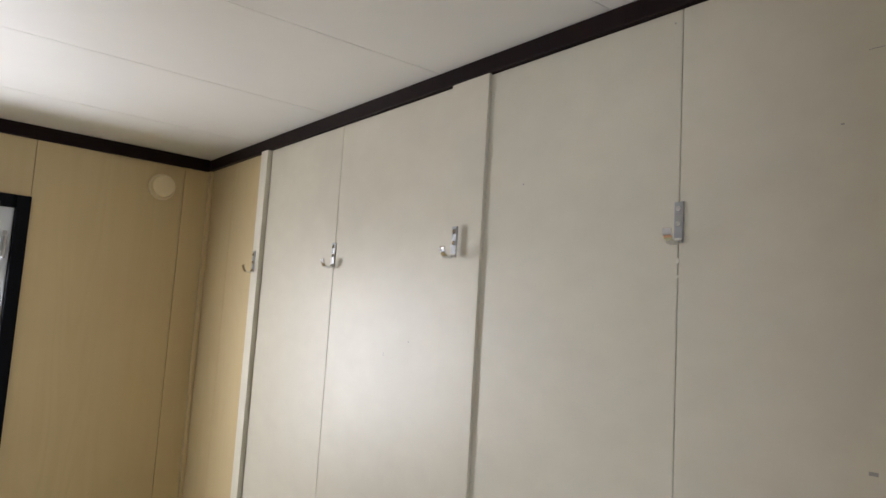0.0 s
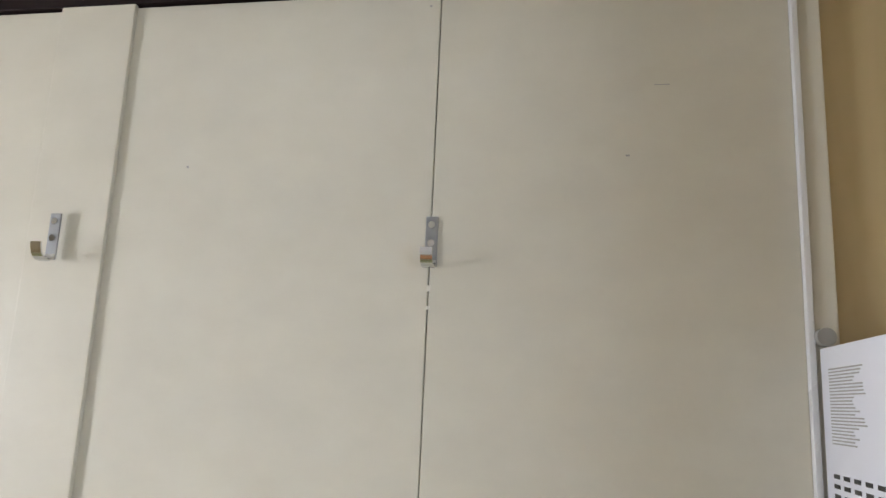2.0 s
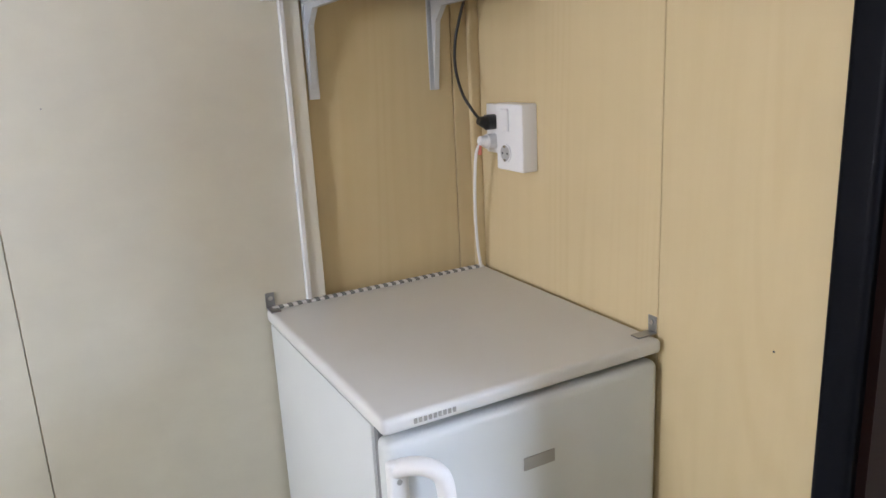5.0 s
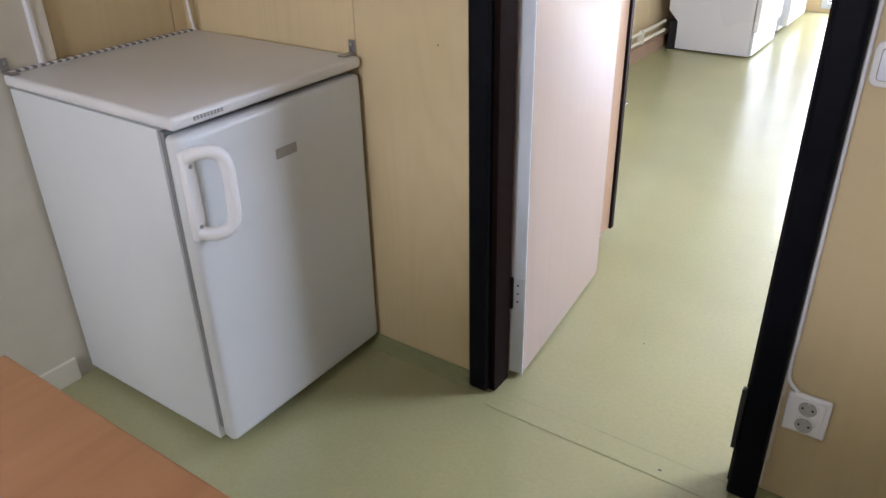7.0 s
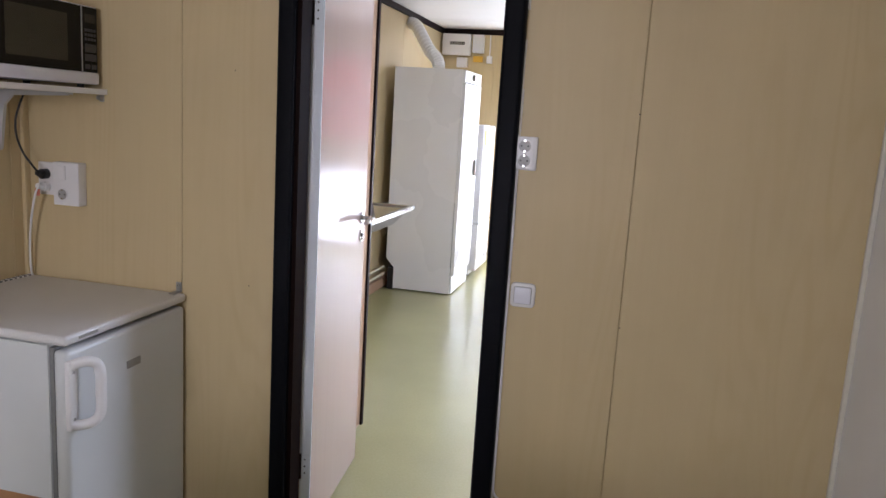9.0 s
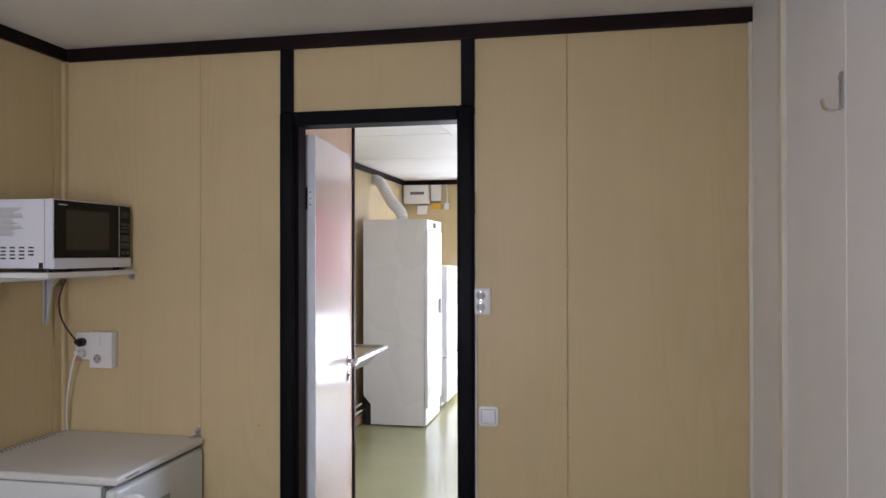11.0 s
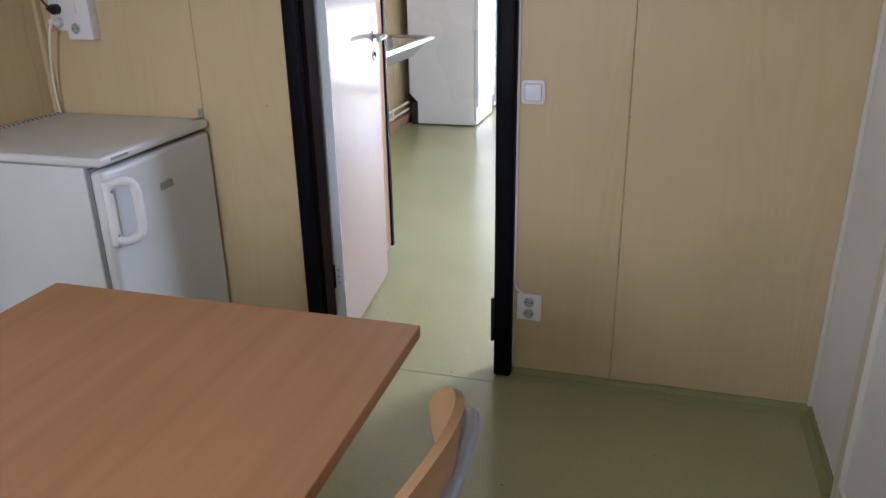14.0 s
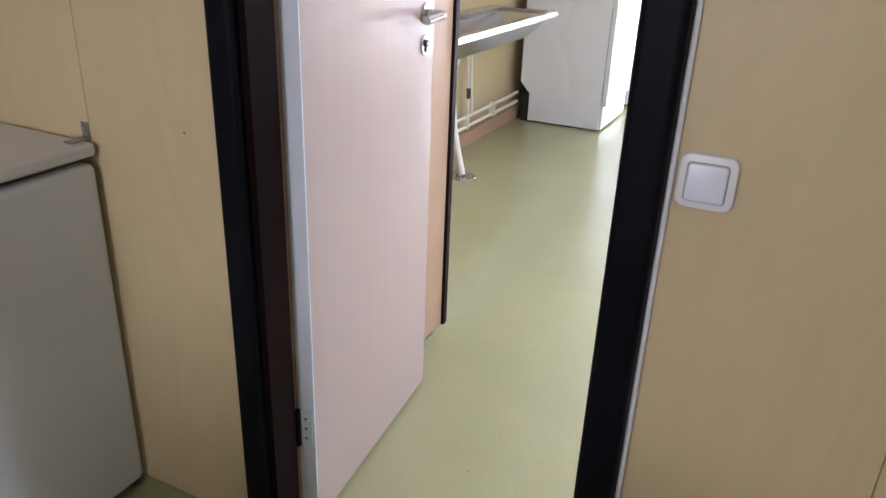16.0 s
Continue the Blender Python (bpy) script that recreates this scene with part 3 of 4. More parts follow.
def shell(fx, nu, nv, thick):
    """A bent plywood sheet: fx(u, v) gives a point for u, v from -1 to 1; thickened along x."""
    bm = bmesh.new()
    front = [[bm.verts.new(fx(-1 + 2 * i / nu, -1 + 2 * j / nv)) for j in range(nv + 1)] for i in range(nu + 1)]
    back = [[bm.verts.new(v.co + thick) for v in row] for row in front]
    for g in (front, back):
        for i in range(nu):
            for j in range(nv):
                bm.faces.new((g[i][j], g[i + 1][j], g[i + 1][j + 1], g[i][j + 1]))
    rim = [(i, 0) for i in range(nu)] + [(nu, j) for j in range(nv)] + [(i, nv) for i in range(nu, 0, -1)] + [(0, j) for j in range(nv, 0, -1)]
    for (a, b), (c, d) in zip(rim, rim[1:] + rim[:1]):
        bm.faces.new((front[a][b], front[c][d], back[c][d], back[a][b]))
    return bm


def dining_chair(m, label):
    """A stacking chair that faces -x, its feet round the origin."""
    t = thing("dining_chair", m, label, "chair", "chairs round the table")

    def back(u, v):
        y = 0.190 * u
        taper = (1 - abs(u) ** 2.8) ** 0.48 if abs(u) < 1 else 0.0
        if v > 0:
            taper = (1 - abs(u) ** 2.1) ** 0.62 if abs(u) < 1 else 0.0
        z = 0.738 + (0.106 if v > 0 else 0.066) * v * max(taper, 0.06)
        return Vector((0.324 + 0.13 * (z - 0.722) - 0.072 * u * u, y, z - 0.008 * u * u))

    def seat(u, v):
        x = -0.015 + 0.205 * v
        y = 0.178 * u * (1 - 0.14 * abs(v) ** 4)
        z = 0.447 + 0.012 * u * u - 0.02 * max(0, -v - 0.55) * 2 + 0.012 * max(0, v)
        return Vector((x, y, z))

    b = part("backrest", shell(back, 28, 10, Vector((0.012, 0, -0.003))), PLY, t, "varnished beech ply backrest", smooth=True)
    part("seat", shell(seat, 18, 16, Vector((0, 0, -0.012))), SEATPLY, t, "brown beech ply seat", smooth=True)
    half = [(-0.215, 0.205, 0.0), (-0.200, 0.205, 0.28), (-0.188, 0.203, 0.415), (-0.150, 0.202, 0.440), (0.0, 0.200, 0.442), (0.125, 0.198, 0.440),
            (0.185, 0.196, 0.470), (0.238, 0.192, 0.57), (0.295, 0.188, 0.690), (0.318, 0.178, 0.728), (0.330, 0.150, 0.742), (0.340, 0.08, 0.745)]
    line = half + [(0.342, 0.0, 0.745)] + [(x, -y, z) for x, y, z in half[::-1]]
    part("tube_frame", tube(line, 0.0125, 14, 6), TUBE, t, smooth=True)
    for k in (-1, 1):
        part("rear_leg", tube([(0.02, 0.198 * k, 0.432), (0.10, 0.185 * k, 0.40), (0.16, 0.195 * k, 0.25), (0.235, 0.205 * k, 0.0)], 0.0115, 12), TUBE, t, smooth=True)
        part("rivet", cyl(bmesh.new(), (0.314, 0.09 * k, 0.742), (0.338, 0.09 * k, 0.742), 0.005), ZINC, t)
    part("crossbar", tube([(0.05, -0.195, 0.424), (0.05, 0, 0.424), (0.05, 0.195, 0.424)], 0.010, 10), TUBE, t, smooth=True)
    return t


CHAIR = "stacking chair, beech ply and grey tube, pushed under the table"
first = dining_chair(pose(1.572, -1.515, 0), CHAIR)
copy_thing(first, pose(1.632, -1.975, 0))
copy_thing(first, pose(1.095, -1.500, 0, 0, 0, 180))


def fridge():
    t = thing("fridge", pose(-0.006, -0.568, 0.004), "small white undercounter fridge with a loop handle", "fridge")
    part("cabinet", boxes((0.03, 0.578, 0.004, 0.555, 0.02, 0.824), bevel=0.004), FRIDGE_W, t, smooth=True)
    part("plinth", boxes((0.05, 0.55, 0.02, 0.54, 0.0, 0.03)), GREY, t)
    part("worktop", boxes((0.022, 0.638, 0.0, 0.560, 0.828, 0.856), bevel=0.011, seg=4), TOPWHITE, t, "white plastic top with rounded front corners", smooth=True)
    part("gasket", boxes((0.578, 0.592, 0.010, 0.548, 0.06, 0.818)), GASKET, t)
    d = part("fridge_door", boxes((0.592, 0.636, 0.004, 0.556, 0.035, 0.814), bevel=0.018, seg=4), FRIDGE_W, t, "white door", smooth=True)
    part("loop_handle", tube([(0.636, 0.014, 0.770), (0.652, 0.032, 0.779), (0.670, 0.056, 0.778), (0.681, 0.072, 0.764), (0.685, 0.077, 0.735), (0.685, 0.077, 0.690), (0.685, 0.077, 0.645),
                              (0.681, 0.072, 0.616), (0.670, 0.056, 0.602), (0.652, 0.032, 0.600), (0.636, 0.014, 0.608)], 0.0145, 16), PLASTIC, d, "white plastic loop handle", smooth=True)
    part("handle_plate", boxes((0.630, 0.648, 0.001, 0.034, 0.590, 0.788), bevel=0.007, seg=3), PLASTIC, d, smooth=True)
    for z in (0.622, 0.755):
        part("screw_cap", cyl(bmesh.new(), (0.647, 0.017, z), (0.6495, 0.017, z), 0.0045), GREY, d)
    part("badge", boxes((0.6355, 0.6378, 0.252, 0.316, 0.688, 0.712), bevel=0.0008), GREY, d, "small grey badge")
    g = part("rear_grille", boxes((0.024, 0.040, 0.012, 0.550, 0.856, 0.861), bevel=0.002), PLASTIC, t)
    for k in range(25):
        y = 0.026 + 0.0208 * k
        part("slot", boxes((0.026, 0.0415, y, y + 0.010, 0.857, 0.8613)), GASKET, g)
    bm = bmesh.new()
    for k in range(9):
        y = 0.052 + 0.0085 * k
        box(bm, 0.6375, 0.6392, y, y + 0.0055, 0.838, 0.846)
    part("lettering", bm, GREY, t, "small grey raised lettering")
    return t


cooler = fridge()


def fridge_clip(m, label):
    t = thing("fridge_bracket", m, label, "bracket", "fridge brackets")
    part("plate", boxes((-0.010, 0.010, -0.003, 0.0, 0.0, 0.033), bevel=0.001), ZINC, t)
    part("tongue", boxes((-0.011, 0.011, -0.045, -0.003, 0.0, 0.003), bevel=0.001), ZINC, t)
    part("screw", cyl(bmesh.new(), (0, -0.003, 0.022), (0, -0.0065, 0.022), 0.005), CHROME, t)
    return t


clip = fridge_clip(pose(0.600, 0.0, 0.861), "bent zinc bracket screwed to the wall over the fridge")
copy_thing(clip, pose(0.012, -0.556, 0.861, 0, 0, 90))


def shelf():
    t = thing("wall_shelf", pose(0, 0, 0), "white laminated shelf on grey steel brackets under the microwave", "shelf")
    part("board", boxes((0.013, 0.334, -0.508, -0.002, 1.500, 1.518), bevel=0.002), PLASTIC, t)
    for y in (-0.412, -0.116):
        bm = bmesh.new()
        box(bm, 0.012 if y < -0.3 else 0.001, 0.016 if y < -0.3 else 0.005, y - 0.012, y + 0.012, 1.299, 1.4995, bevel=0.001)
        box(bm, 0.013, 0.285, y - 0.012, y + 0.012, 1.494, 1.4995, bevel=0.001)
        part("bracket", bm, ALU, t, "pale grey steel shelf bracket")
        rib = bmesh.new()
        prof = [(0.014, 1.305), (0.034, 1.45), (0.065, 1.482), (0.275, 1.491), (0.275, 1.495), (0.014, 1.495)]
        a = [rib.verts.new((x, y - 0.006, z)) for x, z in prof]
        b = [rib.verts.new((x, y + 0.006, z)) for x, z in prof]
        rib.faces.new(a), rib.faces.new(b[::-1])
        for i in range(len(prof)):
            j = (i + 1) % len(prof)
            rib.faces.new((a[i], a[j], b[j], b[i]))
        part("rib", rib, ALU, t)
    bm = cyl(bmesh.new(), (0.312, -0.001, 1.490), (0.312, -0.020, 1.490), 0.008)
    part("screw", boxes((0.304, 0.320, -0.004, 0.0, 1.477, 1.4995), bevel=0.001), ZINC, t)
    part("screw", bm, ZINC, t)
    return t


shelf()


def microwave():
    t = thing("microwave", pose(0.004, -0.464, 1.518), "white microwave oven with a black glass door on the shelf", "microwave")
    part("casing", boxes((0.035, 0.300, 0.0, 0.437, 0.014, 0.255), bevel=0.003), COOLWHITE, t, smooth=True)
    part("front_frame", boxes((0.297, 0.312, -0.001, 0.438, 0.012, 0.256), bevel=0.003), COOLWHITE, t, smooth=True)
    part("door_glass", boxes((0.312, 0.3165, 0.006, 0.360, 0.050, 0.252), bevel=0.001), GLOSSBLACK, t, "black glossy oven door")
    part("door_window", boxes((0.3165, 0.3172, 0.060, 0.300, 0.078, 0.221)), MESHGLASS, t, "dark perforated viewing window")
    part("lower_rail", boxes((0.310, 0.3185, 0.000, 0.437, 0.013, 0.048), bevel=0.003), COOLWHITE, t, smooth=True)
    part("divider", boxes((0.312, 0.3172, 0.3605, 0.365, 0.013, 0.254)), GREY, t)
    p = part("control_panel", boxes((0.312, 0.3168, 0.366, 0.433, 0.050, 0.252), bevel=0.001), GLOSSBLACK, t, "black control panel with grey keys")
    part("display", boxes((0.3168, 0.3174, 0.376, 0.426, 0.204, 0.230)), MESHGLASS, p)
    for i in range(4):
        for j in range(3):
            y, z = 0.375 + 0.0135 * i, 0.148 + 0.014 * j
            part("key", boxes((0.3168, 0.3174, y, y + 0.0105, z, z + 0.009)), DARKGREY, p)
    for y0, y1, z0, z1 in ((0.375, 0.428, 0.112, 0.138), (0.375, 0.428, 0.085, 0.107), (0.375, 0.399, 0.060, 0.075), (0.404, 0.428, 0.060, 0.075)):
        part("key", boxes((0.3168, 0.3174, y0, y1, z0, z1), bevel=0.0002), DARKGREY, p)
    part("badge", boxes((0.3165, 0.3171, 0.022, 0.066, 0.2350, 0.2390)), PALEGREY, t)
    for r in range(4):
        for c in range(5):
            if not (r == 0 and c in (0, 4)):
                x, z = 0.068 + 0.037 * c, 0.046 + 0.0125 * r
                part("vent_slot", boxes((x, x + 0.021, -0.0008, 0.004, z, z + 0.0055)), BLACK, t)
    part("joint", boxes((0.279, 0.2812, -0.0006, 0.003, 0.018, 0.252)), GREY, t)
    part("notch", boxes((0.258, 0.274, -0.0012, 0.004, 0.0135, 0.034), bevel=0.0005), BLACK, t)
    rng = random.Random(4)
    for k in range(24):
        z = 0.127 + 0.0042 * k
        part("print_line", boxes((0.070, 0.070 + rng.uniform(0.075, 0.130), -0.0007, 0.001, z, z + 0.0018)), GREY, t, "grey line of small print")
    for x in (0.06, 0.27):
        for y in (0.03, 0.41):
            part("foot", cyl(bmesh.new(), (x, y, 0.0), (x, y, 0.016), 0.012), BLACK, t)
    return t


oven = microwave()


def schuko(parent, x, z, y):
    """A round socket well with its pins, facing -y. Flat discs: the recess's shade is put into their grey and black."""
    ring = cyl(bmesh.new(), (x, y, z), (x, y - 0.003, z), 0.0205, seg=28)
    w = part("socket", ring, PLASTIC, parent, smooth=True)
    part("well", cyl(bmesh.new(), (x, y - 0.003, z), (x, y - 0.0036, z), 0.0175, seg=28), WELL, w)
    for dz in (0.015, -0.015):
        part("earth_clip", boxes((x - 0.003, x + 0.003, y - 0.0052, y - 0.0034, z + dz - 0.0025, z + dz + 0.0025)), STEEL, w)
    for dx in (-0.0095, 0.0095):
        part("pin_hole", cyl(bmesh.new(), (x + dx, y - 0.0036, z), (x + dx, y - 0.0042, z), 0.0026, seg=12), BLACK, w)


def double_socket(x0, x1, z0, z1, label):
    t = thing("double_socket", pose(0, 0, 0), label, "socket", "double wall sockets")
    part("plate", boxes((x0, x1, -0.010, 0.0, z0, z1), bevel=0.004, seg=3), PLASTIC, t, smooth=True)
    part("inset", boxes((x0 + 0.010, x1 - 0.010, -0.0125, -0.010, z0 + 0.008, z1 - 0.008), bevel=0.001), PLASTIC, t)
    xm, zm = (x0 + x1) / 2, (z0 + z1) / 2
    for dz in (0.021, -0.021):
        schuko(t, xm, zm + dz, -0.0125)
    return t


double_socket(1.700, 1.771, 1.357, 1.454, "white double socket mounted beside the door frame")
double_socket(1.726, 1.809, 0.221, 0.317, "white double socket low on the yellow wall")


def rounded(x0, x1, z0, z1, back, front, radius, soft):
    """A wall plate with round corners and a soft front edge, facing the south."""
    bm, rings = bmesh.new(), []
    for y, inset in ((back, 0.0), (front + soft, 0.0), (front + 0.3 * soft, 0.3 * soft), (front, soft)):
        ring = []
        for cx, cz, a0 in ((x1 - radius, z1 - radius, 0), (x0 + radius, z1 - radius, 90), (x0 + radius, z0 + radius, 180), (x1 - radius, z0 + radius, 270)):
            for k in range(6):
                a = radians(a0 + 18 * k)
                ring.append(bm.verts.new((cx + (radius - inset) * math.cos(a), y, cz + (radius - inset) * math.sin(a))))
        rings.append(ring)
    for p, q in zip(rings, rings[1:]):
        for k in range(24):
            bm.faces.new((p[k], p[(k + 1) % 24], q[(k + 1) % 24], q[k]))
    bm.faces.new(rings[-1])
    bm.faces.new(rings[0][::-1])
    bmesh.ops.recalc_face_normals(bm, faces=bm.faces)
    return bm


def light_switch():
    t = thing("light_switch", pose(0, 0, 0), "white rocker light switch on the yellow wall", "switch")
    part("plate", rounded(1.725, 1.799, 0.949, 1.023, 0.0, -0.010, 0.014, 0.004), PLASTIC, t, smooth=True)
    # grey ring that paints the shade of the gap round the rocker
    part("shaded_gap", rounded(1.7355, 1.7885, 0.9595, 1.0125, -0.0095, -0.0112, 0.006, 0.0006), GREY, t)
    part("rocker", rounded(1.737, 1.787, 0.961, 1.011, -0.010, -0.0155, 0.005, 0.0025), COOLWHITE, t, smooth=True)


light_switch()


def socket_box():
    t = thing("socket_box", pose(0, 0, 0), "white surface-mounted box with a switch and a socket", "socket")
    part("box", boxes((0.143, 0.244, -0.040, 0.0, 1.122, 1.268), bevel=0.004, seg=3), PLASTIC, t, smooth=True)
    part("rocker", boxes((0.163, 0.195, -0.045, -0.040, 1.208, 1.257), bevel=0.003), PLASTIC, t)
    schuko(t, 0.181, 1.160, -0.040)
    u = thing("wall_socket", pose(0, 0, 0), "white double socket with two plugs in it", "socket")
    part("plate", boxes((0.060, 0.133, -0.014, 0.0, 1.150, 1.262), bevel=0.004, seg=3), PLASTIC, u, smooth=True)


socket_box()


def power_cord(owner, label, start, mat, line, r):
    """A cord with its plug, in the world's metres, as a part of the thing that it feeds."""
    o = owner.matrix_basis.translation
    c = part("power_cord", tube([Vector(p) - o for p in line], r, 10), mat, owner, label, smooth=True)
    p = Vector(start) - o
    bm = cyl(bmesh.new(), p, p + Vector((0, -0.022, 0)), 0.0175, seg=24)
    cyl(bm, p + Vector((0, -0.022, 0)), p + Vector((0, -0.042, 0.006)), 0.015, 0.009, seg=24)
    part("plug", bm, mat, c, smooth=True)
    return c


power_cord(oven, "black power cord hanging to its plug", (0.094, -0.014, 1.222), BLACK,
           [(0.094, -0.050, 1.228), (0.088, -0.066, 1.250), (0.064, -0.078, 1.290), (0.038, -0.078, 1.345), (0.030, -0.072, 1.40), (0.042, -0.066, 1.45), (0.062, -0.06, 1.4995)], 0.0035)
cord = power_cord(cooler, "white power cord running down behind the fridge", (0.094, -0.014, 1.178), PLASTIC,
                  [(0.094, -0.054, 1.176), (0.088, -0.062, 1.150), (0.066, -0.055, 1.08), (0.046, -0.045, 0.99), (0.036, -0.035, 0.91), (0.032, -0.026, 0.862)], 0.0038)
o = cooler.matrix_basis.translation
part("tag", boxes((0.084 - o.x, 0.104 - o.x, -0.058 - o.y, -0.056 - o.y, 1.150 - o.z, 1.172 - o.z), bevel=0.0005), PINK, cord, "faded red printed tag")


def coat_hook(m, label):
    """A hook on a wall that faces +x; the origin at the foot of its plate."""
    t = thing("coat_hook", m, label, "hook", "coat hooks")
    part("plate", boxes((0.0, 0.004, -0.010, 0.010, 0.0, 0.082), bevel=0.001), ZINC, t)
    part("prong", strip([(0.002, 0, 0.010), (0.006, 0, 0.002), (0.016, 0, -0.003), (0.028, 0, -0.002), (0.037, 0, 0.006), (0.041, 0, 0.018), (0.041, 0, 0.024)], 0.019, 0.0035), CHROME, t, smooth=True)
    for z in (0.038, 0.068):
        part("screw", cyl(bmesh.new(), (0.004, 0, z), (0.0062, 0, z), 0.0058, seg=16), CHROME, t)
    return t


hook = coat_hook(pose(0.012, -1.030, 1.888), "plain metal coat hook with two screws on the cream board")
for x, y in ((0.034, -1.693), (0.012, -2.347)):
    copy_thing(hook, pose(x, y, 1.888))
copy_thing(hook, pose(0.030, -2.924, 1.888))
copy_thing(hook, pose(W, -0.945, 1.897, 0, 0, 180))

bm = cyl(bmesh.new(), (0.020, -0.453, 1.790), (0.040, -0.453, 1.790), 0.013, seg=20)
tagged(part("door_bumper", bm, GREY, smooth=True), "small grey rubber bumper on the cover strip", "bumper")


def round_vent():
    t = thing("air_vent", pose(0.224, YC, 2.264), "round cream plastic air valve on the wall", "vent")
    part("ring", cyl(bmesh.new(), (0, 0, 0), (0, 0.010, 0), 0.058, seg=40), IVORY, t, smooth=True)
    bm = cyl(bmesh.new(), (0, 0.012, 0), (0, 0.030, 0), 0.052, 0.046, seg=40)
    part("disc", bm, IVORY, t, smooth=True)


round_vent()


def cable(name, label, line, r, mat):
    return tagged(part(name, tube(line, r, 8), mat, smooth=True), label, "cable")


cable("surface_cable", "white cable run down beside the door frame", [(1.7165, -0.005, 1.357), (1.717, -0.005, 1.1), (1.7165, -0.005, 0.8), (1.7175, -0.005, 0.55), (1.717, -0.006, 0.38),
                                                                      (1.722, -0.007, 0.340), (1.742, -0.006, 0.318)], 0.0042, PLASTIC)

# ---- things in the far room ----


def extrude_y(profile, y0, y1):
    bm = bmesh.new()
    a = [bm.verts.new((x, y0, z)) for x, z in profile]
    b = [bm.verts.new((x, y1, z)) for x, z in profile]
    bm.faces.new(a), bm.faces.new(b[::-1])
    for i in range(len(profile)):
        j = (i + 1) % len(profile)
        bm.faces.new((a[i], a[j], b[j], b[i]))
    return bm


def drying_cabinet():
    t = thing("drying_cabinet", pose(0, 0, 0), "tall white drying cabinet with a lit front on the vinyl floor", "cabinet")
    part("body", extrude_y([(0.062, 0.27), (0.132, 0.195), (0.132, 0.012), (0.632, 0.012), (0.638, 1.890), (0.062, 1.890)], 3.900, 4.550), WHITE, t)
    part("kick_panel", boxes((0.636, 0.648, 3.915, 4.535, 0.014, 0.165)), WHITE, t)
    d = part("cabinet_door", boxes((0.638, 0.668, 3.904, 4.546, 0.175, 1.785), bevel=0.004), WHITE, t)
    part("door_grip", boxes((0.668, 0.686, 4.42, 4.45, 1.00, 1.14), bevel=0.004), GREY, d)
    p = part("control_panel", boxes((0.638, 0.664, 3.904, 4.546, 1.791, 1.888), bevel=0.004), WHITE, t)
    part("dial", cyl(bmesh.new(), (0.664, 4.20, 1.84), (0.684, 4.20, 1.84), 0.025), GREY, p)
    part("black_foot", boxes((0.075, 0.128, 3.905, 4.545, 0.0, 0.19)), BLACK, t)
    return t


drying_cabinet()


def tall_fridge():
    t = thing("tall_fridge", pose(0, 0, 0), "white upright fridge standing beyond the drying cabinet", "fridge")
    part("body", boxes((0.05, 0.62, 4.76, 5.34, 0.02, 1.45), bevel=0.006), WHITE, t)
    part("feet", boxes((0.10, 0.60, 4.80, 5.30, 0.0, 0.03)), BLACK, t)
    part("upper_door", boxes((0.62, 0.68, 4.76, 5.34, 0.52, 1.445), bevel=0.010, seg=3), WHITE, t, smooth=True)
    part("lower_door", boxes((0.62, 0.68, 4.76, 5.34, 0.06, 0.51), bevel=0.010, seg=3), WHITE, t, smooth=True)
    part("sticker", boxes((0.68, 0.6815, 4.80, 4.90, 1.26, 1.40)), AMBER, t, "amber energy label")
    return t


tall_fridge()


def flex_duct():
    line = spline([(0.375, 4.12, 1.885), (0.375, 4.12, 1.93), (0.345, 4.14, 1.985), (0.26, 4.21, 2.06), (0.16, 4.32, 2.18), (0.065, 4.44, 2.285), (-0.035, 4.55, 2.325)], 16)
    radii = [0.052 + 0.004 * math.sin(i * 1.5) for i in range(len(line))]
    return tagged(part("exhaust_hose", sweep(bmesh.new(), line, 0.05, 18, radii), PLASTIC, smooth=True), "ribbed white exhaust hose from cabinet to wall", "hose")


flex_duct()


